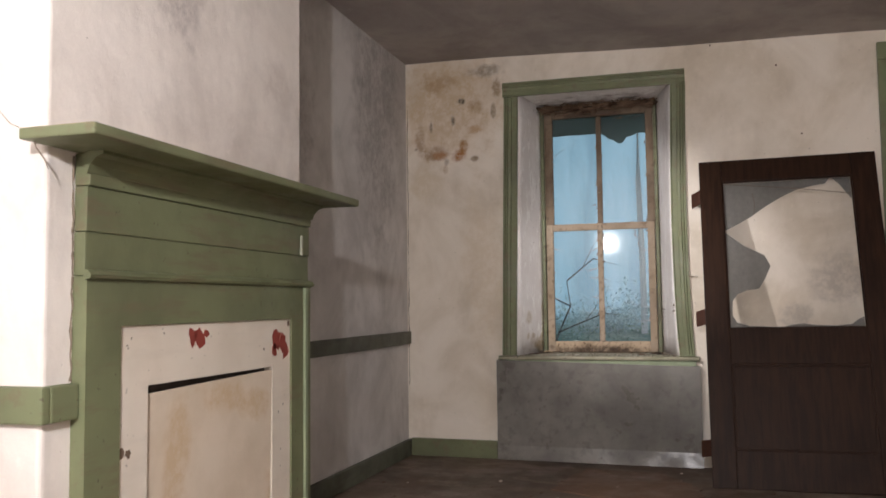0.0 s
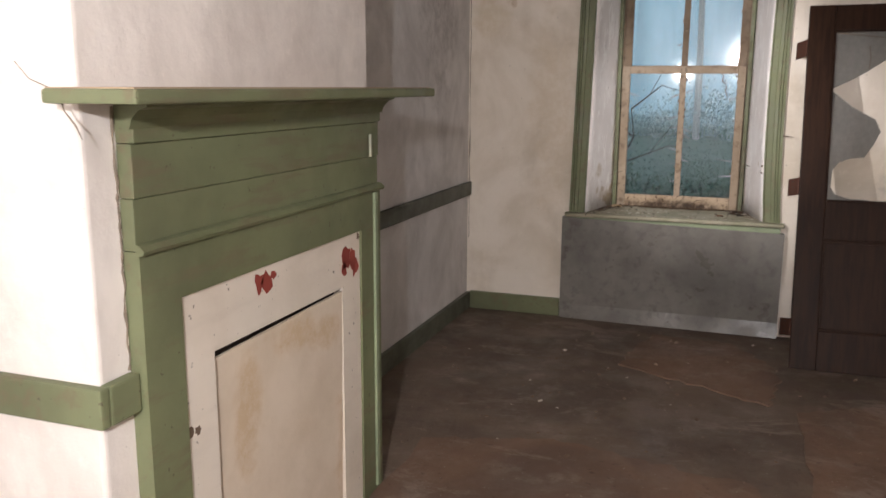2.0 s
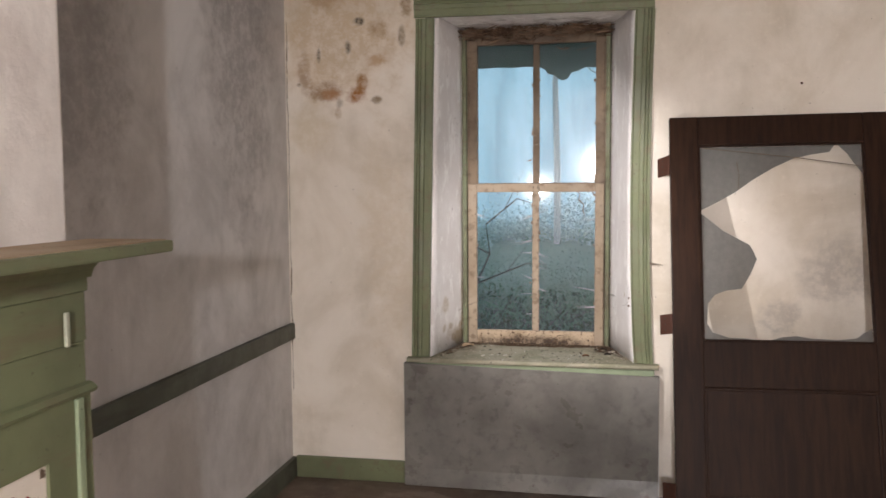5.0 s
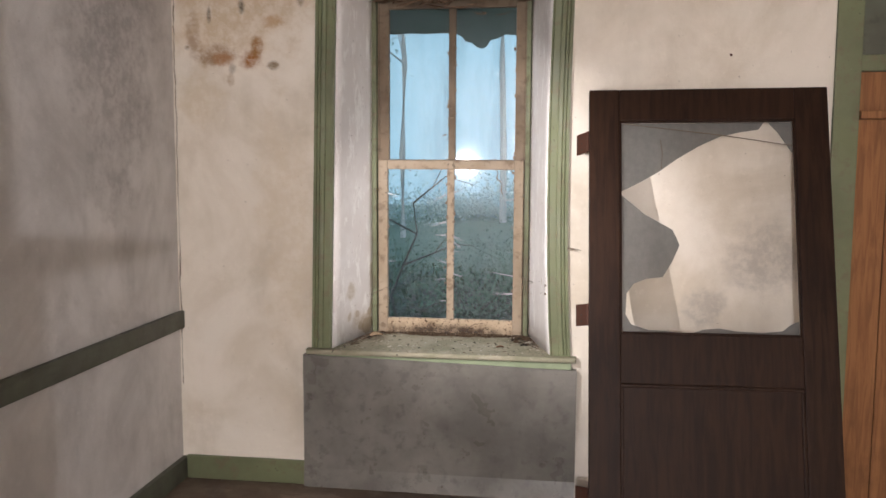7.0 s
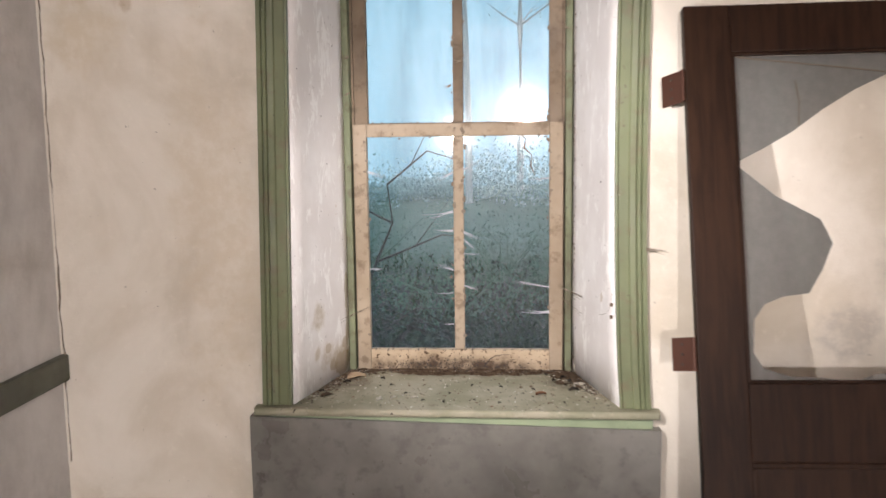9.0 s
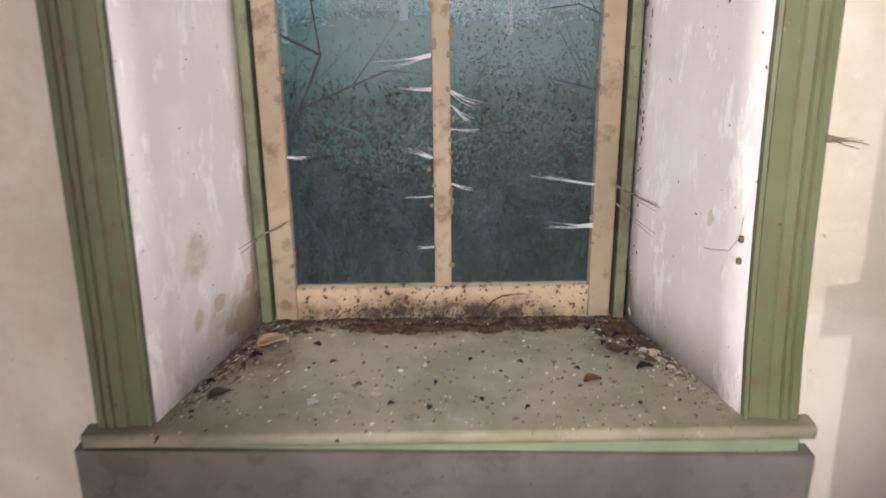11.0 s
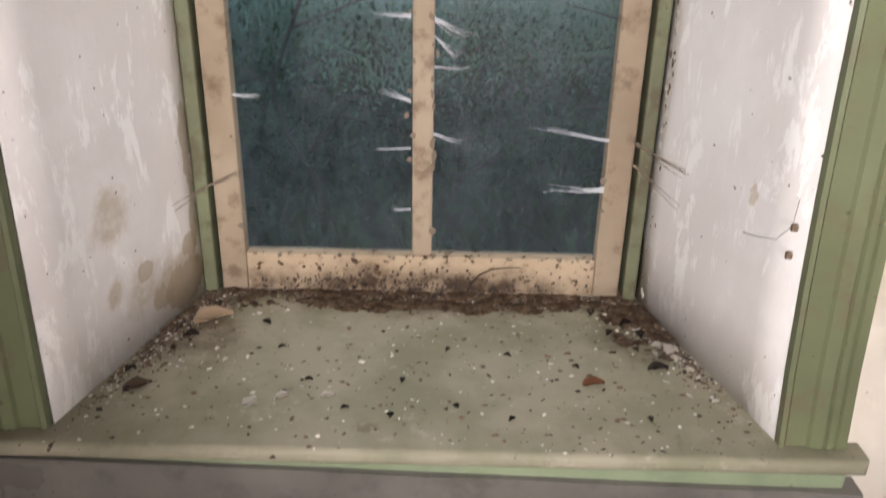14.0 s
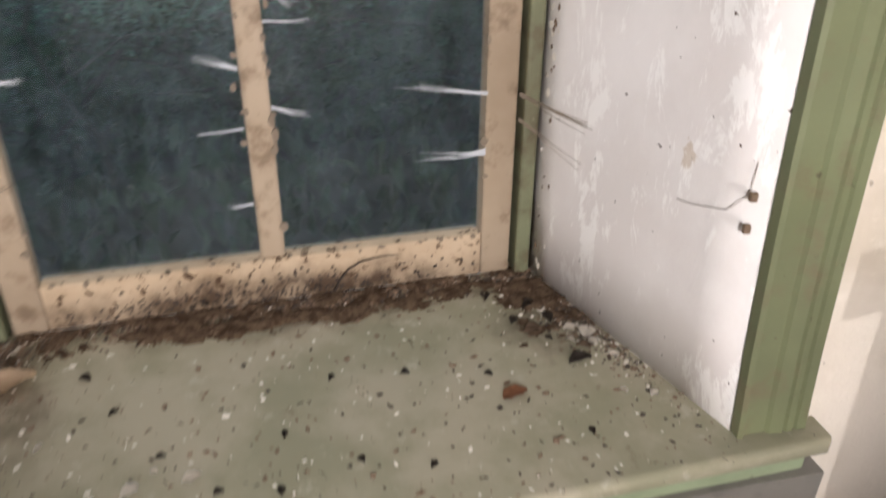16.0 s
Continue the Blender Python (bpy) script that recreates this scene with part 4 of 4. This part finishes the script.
# ---- cobwebs ----
def cobweb(a, b, spread, material=web_mat, seed=0, strands=5):
    """Threads that fan out from b, where the dust gathers, towards a."""
    rnd = random.Random(seed)
    a, b = Vector(a), Vector(b)
    bm, roots = bmesh.new(), []
    for i in range(strands):
        end = a + Vector((rnd.uniform(-0.1, 0.4) * (b.x - a.x), rnd.uniform(-0.004, 0), rnd.uniform(-1, 1) * spread))
        start = b + Vector((0, 0, rnd.uniform(-1, 1) * spread * 0.35))
        mid = start.lerp(end, 0.5) - Vector((0, 0, rnd.uniform(0.0, 0.5) * spread))
        roots.append(len(bm.verts))
        tube(bm, [start, mid, end], [0.0009, 0.0006, 0.0003], 4)
    lo = bm.verts.new(b + Vector((0, -0.001, -spread * 0.5)))
    hi = bm.verts.new(b + Vector((0, -0.001, spread * 0.5)))
    tip = bm.verts.new(b.lerp(a, 0.45) + Vector((0, -0.001, 0)))
    bm.faces.new((lo, hi, tip))
    bm.verts.ensure_lookup_table()
    for i in roots:  # the strands hang together where the dust is thickest
        bm.faces.new((bm.verts[i], bm.verts[i + 1], lo))
    return tagged(finish("cobweb", bm, material), "dusty grey cobweb clinging to the window frame", "cobweb", "cobwebs at the window")


Y = 5.664
for i, (x0, z0, x1, z1, s) in enumerate((
        (-0.440, 1.177, -0.325, 1.197, 0.010), (-0.382, 1.129, -0.325, 1.132, 0.008), (-0.220, 1.104, -0.288, 1.127, 0.009), (-0.234, 1.050, -0.288, 1.053, 0.004),
        (-0.380, 1.013, -0.325, 0.996, 0.006), (-0.228, 0.929, -0.288, 0.942, 0.005), (-0.134, 0.954, 0.003, 0.937, 0.006), (-0.094, 0.848, 0.003, 0.850, 0.012),
        (-0.384, 0.916, -0.325, 0.916, 0.003), (-0.358, 0.809, -0.325, 0.807, 0.005), (-0.242, 1.070, -0.288, 1.101, 0.004), (-0.39, 1.30, -0.325, 1.33, 0.012), (-0.23, 1.36, -0.288, 1.34, 0.01),
        (-0.55, 1.32, -0.615, 1.335, 0.01), (-0.57, 1.00, -0.615, 1.00, 0.004), (-0.07, 1.30, 0.003, 1.31, 0.006))):
    cobweb((x0, Y, z0), (x1, Y, z1), s, seed=i)
cobweb((0.118, 5.545, 0.920), (0.045, 5.652, 0.936), 0.008, web_dark, 60, 6)
cobweb((0.118, 5.56, 0.86), (0.045, 5.652, 0.90), 0.006, web_dark, 61, 2)
cobweb((-0.572, 5.66, 0.874), (-0.672, 5.65, 0.845), 0.004, web_dark, 62, 3)
cobweb((-0.718, 5.585, 0.83), (-0.672, 5.65, 0.845), 0.005, web_dark, 63, 3)
cobweb((0.33, 5.237, 1.112), (0.255, 5.237, 1.120), 0.012, web_dark, 64, 4)
for i, (x, z) in enumerate(((-0.667, 1.72), (-0.667, 1.60), (0.05, 1.66), (0.05, 1.80), (-0.325, 1.62), (-0.325, 1.75), (-0.29, 1.70), (-0.667, 1.95))):
    k = -1 if x < -0.5 or x == -0.325 else 1
    if i in (5, 6):
        k = -k
    cobweb((x + 0.035 * k, 5.652, z - 0.004), (x, 5.652, z), 0.008, web_dark, 70 + i, 4)
bm = tube(bmesh.new(), [(-0.105, 5.70, 1.468), (-0.075, 5.69, 1.44), (-0.082, 5.69, 1.41), (-0.055, 5.69, 1.385), (-0.06, 5.69, 1.35), (-0.045, 5.69, 1.315)], [0.006, 0.0018, 0.004, 0.0012, 0.003, 0.0006], 5)
tagged(finish("cobweb", bm, web_dark), "clotted dark cobweb hanging from the meeting rail", "cobweb")
bm = tube(bmesh.new(), [(0.166, 5.285, 0.985), (0.164, 5.285, 0.95), (0.158, 5.31, 0.92), (0.147, 5.355, 0.905), (0.141, 5.38, 0.90)], 0.0005, 4)
tagged(finish("cobweb", bm, web_dark), "thin dark thread on the reveal", "cobweb")
for z in (0.908, 0.945):
    tagged(finish("insect_case", boxed(0.160, 0.168, 5.275, 5.282, z, z + 0.010, 0.002), crumb_brown), "small brown insect case stuck on the reveal", "insect case")
bm = tube(bmesh.new(), [(-1.09, 1.586, 1.352), (-1.08, 1.582, 1.325), (-1.06, 1.585, 1.30), (-1.05, 1.588, 1.275)], [0.003, 0.0015, 0.002, 0.0008], 4)
tube(bm, [(-1.10, 1.588, 1.36), (-1.14, 1.57, 1.38), (-1.17, 1.57, 1.41)], 0.0009, 4)
tagged(finish("cobweb", bm, web_dark), "dark cobweb shreds under the mantel shelf end", "cobweb")


# clots of dead flies and dusty web along the glazing
rnd = random.Random(31)
bm = bmesh.new()
for _ in range(120):
    x = rnd.choice((GLASS_L, MID[0], MID[1], GLASS_R)) + rnd.gauss(0, 0.004)
    z = rnd.uniform(0.74, 2.08)
    y = 5.668 if z < 1.49 else 5.710
    ragged(bm, (x, z), rnd.uniform(0.002, 0.0075), lambda u, v, w: (u, y - 0.001 - w, v), 6, 0.003, rnd.random(), rnd.uniform(0.6, 2.2))
for _ in range(60):
    x = rnd.uniform(GLASS_L, GLASS_R)
    z, y = rnd.choice(((1.452, 5.668), (1.50, 5.710), (0.716, 5.668)))
    ragged(bm, (x, z + rnd.gauss(0, 0.003)), rnd.uniform(0.002, 0.006), lambda u, v, w: (u, y - 0.001 - w, v), 6, 0.003, rnd.random(), rnd.uniform(0.4, 1.0))
tagged(finish("glazing_dirt", bm, web_dark), "dark clots of dead flies and web along the glazing bars", "debris", kind="stuff")

# the ragged dark joint between the mantelpiece and the plaster
rnd = random.Random(8)
bm = tube(bmesh.new(), [(BREAST + 0.001, 1.722 + rnd.uniform(-0.004, 0.003), 0.80 + 0.53 * i / 18) for i in range(19)], [0.0015 + 0.003 * rnd.random() for _ in range(19)], 5)
tagged(finish("wall_crack", bm, web_dark), "dark ragged crack between mantelpiece and plaster", "crack", kind="structure")

# ---- marks on the window wall ----
for x, z in ((0.783, 2.344), (0.907, 1.930), (0.42, 2.50)):
    bm = tube(bmesh.new(), [(x, NORTH + 0.01, z), (x, NORTH - 0.006, z), (x, NORTH - 0.008, z)], [0.003, 0.003, 0.006], 7)
    tagged(finish("nail", bm, rust), "rusty nail head in the plaster wall", "nail", "nails in the wall")
rnd = random.Random(14)
steps = [0.45 + 1.85 * i / 60 for i in range(61)]
bm = tube(bmesh.new(), [(WEST + 0.010 + 0.006 * noise.noise((z * 7, 0, 1)) + rnd.uniform(-0.002, 0.002), NORTH - 0.001, z) for z in steps],
          [0.0008 + 0.0042 * max(0.0, noise.noise((z * 4.5, 3, 0)) + 0.25) for z in steps], 5)
tagged(finish("wall_crack", bm, web_dark), "dark crack in the plaster at the corner", "crack", kind="structure")

# ---- outside ----
leafage = Mat("undergrowth_leaves", 0.6, spec=0.3)
leafage.colour(leafage.mix(leafage.ramp(leafage.noise(0.9, 4), 0.35, 0.65), (0.020, 0.045, 0.022), (0.045, 0.085, 0.036)))
leafage = leafage.m
# very pale bark: distance haze put into the trunk colour
bark = Mat("hazed_grey_bark", 0.9)
bark.colour(bark.mix(bark.noise(6, 5, 0.6, (4, 4, 0.5)), (0.56, 0.58, 0.58), (0.44, 0.46, 0.46))).bump(bark.noise(9, 5, 0.6, (5, 5, 0.6)), 0.6, 0.03)
bark = bark.m
twig = Mat("dark_twigs", 0.9).colour((0.035, 0.03, 0.025)).m
earth = Mat("leaf_litter_ground", 0.95)
far = earth.t.nodes.new("ShaderNodeSeparateXYZ")
earth.put(far.inputs[0], earth.pos)
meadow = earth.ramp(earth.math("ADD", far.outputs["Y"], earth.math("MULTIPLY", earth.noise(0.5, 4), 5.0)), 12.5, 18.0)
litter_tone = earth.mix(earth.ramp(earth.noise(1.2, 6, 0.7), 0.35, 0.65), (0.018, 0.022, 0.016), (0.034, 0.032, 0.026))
# far grass paler and bluer, haze mixed into its colour
hazed_grass_tone = earth.mix(earth.noise(2.5, 5), (0.11, 0.19, 0.145), (0.165, 0.26, 0.20))
earth.colour(earth.mix(meadow, litter_tone, hazed_grass_tone)).bump(earth.noise(8, 6, 0.7), 0.6, 0.05)
earth = earth.m
bm = bmesh.new()
ys, xs = np.concatenate([np.linspace(5.86, 26, 30), np.linspace(30, 500, 10)]), np.concatenate([np.linspace(-400, -18, 8), np.linspace(-15, 14, 30), np.linspace(18, 400, 8)])
vs = [[bm.verts.new((x, y, -0.25 + min(1.0, max(0.0, (y - 8) / 14)) * 0.55 + 0.08 * noise.noise((x * 0.5, y * 0.5, 0)))) for x in xs] for y in ys]
for a, b in zip(vs, vs[1:]):
    for i in range(len(xs) - 1):
        bm.faces.new((a[i], a[i + 1], b[i + 1], b[i]))
tagged(finish("ground", bm, earth), "dark leaf-littered ground outside the window, far grass paled for haze", "ground", kind="structure")


# leaf colour washed out to imitate haze on far bushes and crowns
pale_leaves = Mat("hazed_far_leaves", 0.9, spec=0.0)
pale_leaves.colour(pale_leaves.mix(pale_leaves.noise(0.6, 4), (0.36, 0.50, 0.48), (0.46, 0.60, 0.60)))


def leaf_cards(bm, rnd, centre, size, count, leaf_size):
    for _ in range(count):
        d = Vector((rnd.gauss(0, 0.45), rnd.gauss(0, 0.45), rnd.gauss(0, 0.40)))
        p = Vector(centre) + Vector((d.x * size[0], d.y * size[1], d.z * size[2]))
        q = Euler((rnd.uniform(-1.2, 1.2), rnd.uniform(-1.2, 1.2), rnd.uniform(0, 6.28))).to_matrix()
        s = leaf_size * rnd.uniform(0.6, 1.4)
        bm.faces.new([bm.verts.new(p + q @ Vector(c)) for c in ((-s, 0, 0), (-0.2 * s, 0.4 * s, 0.1 * s), (s, 0, 0), (-0.2 * s, -0.4 * s, 0.1 * s))])


def tree(x, y, height, r, seed):
    rnd = random.Random(seed)
    base = -0.35 + min(1.0, max(0.0, (y - 8) / 14)) * 0.55
    thing = empty("tree", (x, y, base), "thin grey-barked tree outside the window", "tree", "trees outside")
    bm = bmesh.new()
    trunk = [Vector((x + rnd.uniform(-0.1, 0.1) * i * 0.3, y, base + height * i / 6)) for i in range(7)]
    tube(bm, trunk, [r * (1.15 - i / 7) for i in range(7)], 8)
    tips = []
    for i in range(12):
        k = rnd.uniform(0.4, 0.95)
        p = trunk[int(k * 6)]
        d = Vector((rnd.uniform(-1, 1), rnd.uniform(-1, 1), rnd.uniform(0.1, 0.9))) * height * 0.17
        q = p + d * 0.5 + Vector((0, 0, rnd.uniform(-0.1, 0.1)))
        tube(bm, [p, q, p + d], [r * 0.32, r * 0.2, r * 0.05], 5)
        tube(bm, [q, q + Vector((d.y, -d.x, d.z)) * 0.4], [r * 0.14, r * 0.03], 4)
        tips += [p + d, q]
    under(thing, finish("trunk", bm, bark))
    bm = bmesh.new()
    for p in tips:
        if p.z > base + 3.0:
            leaf_cards(bm, rnd, p, (0.6, 0.6, 0.5), 9, 0.04)
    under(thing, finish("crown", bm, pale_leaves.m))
    return thing


for i, (x, y, hgt, r) in enumerate(((-2.6, 17, 10, 0.06), (-0.9, 20, 11, 0.07), (0.9, 18, 10, 0.06), (-4.4, 22, 12, 0.09), (3.0, 21, 12, 0.08), (0.2, 23, 12, 0.08))):
    tree(x, y, hgt, r, 200 + i)


def bush(x, y, size, seed, count=700, leaf_size=0.05, leaves=None):
    rnd = random.Random(seed)
    base = -0.25 + min(1.0, max(0.0, (y - 8) / 14)) * 0.55
    thing = empty("bush", (x, y, base), "green undergrowth bush outside the window, paled for haze when far", "bush", "bushes outside")
    bm = bmesh.new()
    for _ in range(9):
        e = Vector((x + rnd.gauss(0, 0.35) * size[0], y + rnd.gauss(0, 0.35) * size[1], base + size[2] * rnd.uniform(0.6, 1.3)))
        tube(bm, [(x + rnd.uniform(-0.1, 0.1), y, base - 0.1), Vector((x, y, base)).lerp(e, 0.5) + Vector((0.1, 0, 0.05)), e], [0.014, 0.009, 0.003], 4)
    under(thing, finish("stems", bm, leaves or twig))
    bm = bmesh.new()
    leaf_cards(bm, rnd, (x, y, base + 0.45 * size[2]), size, count, leaf_size)
    under(thing, finish("foliage", bm, leaves or leafage))


# mid-distance copy of the leaves, lightened to suggest haze
hazed_green = Mat("hazed_green_leaves", 0.8, spec=0.1)
hazed_green.colour(hazed_green.mix(hazed_green.noise(0.7, 4), (0.095, 0.175, 0.12), (0.16, 0.26, 0.19)))
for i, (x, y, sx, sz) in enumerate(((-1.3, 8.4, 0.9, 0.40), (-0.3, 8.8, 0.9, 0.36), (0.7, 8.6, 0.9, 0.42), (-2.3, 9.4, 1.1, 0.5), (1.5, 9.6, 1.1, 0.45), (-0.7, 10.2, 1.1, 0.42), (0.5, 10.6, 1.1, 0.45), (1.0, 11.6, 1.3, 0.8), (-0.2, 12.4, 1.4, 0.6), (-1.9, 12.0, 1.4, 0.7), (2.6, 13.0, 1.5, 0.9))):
    bush(x, y, (sx, 0.9, sz), 300 + i, 2600, 0.021, hazed_green.m if y > 10 else None)


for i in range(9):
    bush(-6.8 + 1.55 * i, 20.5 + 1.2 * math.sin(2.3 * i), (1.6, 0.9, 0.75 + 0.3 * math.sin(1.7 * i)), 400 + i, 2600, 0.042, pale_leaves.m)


def sapling(x, y, height, seed):
    """A bare sapling close outside the glass: one crooked stem and a few forked limbs."""
    rnd = random.Random(seed)
    base = -0.27 + min(1.0, max(0.0, (y - 8) / 14)) * 0.55
    thing = empty("sapling", (x, y, base), "bare crooked sapling among the undergrowth outside", "sapling", "saplings outside")
    stem = [Vector((x + 0.10 * math.sin(1.3 * i + seed), y + 0.05 * math.cos(i), base + height * i / 6)) for i in range(7)]
    under(thing, finish("stem", tube(bmesh.new(), stem, [0.018 - 0.0022 * i for i in range(7)], 6), sapling_bark))
    for i in range(2, 7):
        side = 1 if (i + seed) % 2 else -1
        p = stem[i]
        q = p + Vector((side * rnd.uniform(0.25, 0.45), rnd.uniform(-0.1, 0.1), rnd.uniform(0.02, 0.22)))
        r = q + Vector((side * rnd.uniform(0.15, 0.35), 0, rnd.uniform(-0.12, 0.12)))
        bm = tube(bmesh.new(), [p, q, r], [0.008, 0.005, 0.0015], 5)
        tube(bm, [p.lerp(q, 0.6), q + Vector((side * 0.05, 0, 0.22))], [0.004, 0.001], 4)
        under(thing, finish("limb", bm, sapling_bark))


sapling_bark = Mat("damp_dead_bark", 0.9)
sapling_bark = sapling_bark.colour(sapling_bark.mix(sapling_bark.noise(9, 4), (0.05, 0.045, 0.036), (0.10, 0.095, 0.08))).m
sapling(-0.95, 8.0, 1.45, 1)
sapling(0.75, 8.7, 1.25, 2)
rnd = random.Random(9)
bm = bmesh.new()
for _ in range(6000):
    y = 6.2 + 7 * rnd.random() ** 1.6
    x = rnd.uniform(-1, 1) * (1.2 + 0.45 * (y - 5)) - 0.3
    z = -0.25 + min(1.0, max(0.0, (y - 8) / 14)) * 0.55 + 0.08 * noise.noise((x * 0.5, y * 0.5, 0))
    s, q = rnd.uniform(0.02, 0.05), Euler((rnd.uniform(-0.7, 0.7), rnd.uniform(-0.7, 0.7), rnd.uniform(0, 6.28))).to_matrix()
    bm.faces.new([bm.verts.new(Vector((x, y, z + rnd.uniform(0.01, 0.16))) + q @ Vector(c)) for c in ((-s, 0, 0), (0, 0.5 * s, 0), (s, 0, 0), (0, -0.5 * s, 0))])
tagged(finish("ivy_cover", bm, leafage), "low dark ivy leaves covering the ground outside", "ground cover", kind="stuff")

# self-lit backdrop that closes the view behind the meadow: bright haze and woods as emission
haze = Mat("glowing_hazy_woods", 1.0, spec=0.0)
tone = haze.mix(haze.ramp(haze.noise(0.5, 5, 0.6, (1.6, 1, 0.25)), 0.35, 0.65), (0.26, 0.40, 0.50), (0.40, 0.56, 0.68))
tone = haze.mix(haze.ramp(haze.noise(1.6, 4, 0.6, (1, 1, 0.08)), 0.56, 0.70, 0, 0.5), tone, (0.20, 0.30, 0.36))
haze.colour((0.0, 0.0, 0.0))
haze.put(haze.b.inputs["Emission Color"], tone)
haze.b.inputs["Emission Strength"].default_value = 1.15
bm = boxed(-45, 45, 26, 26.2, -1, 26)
tagged(finish("glowing_backdrop_woods", bm, haze.m), "glowing backdrop of pale blue hazy woods in the distance", "backdrop", kind="structure")
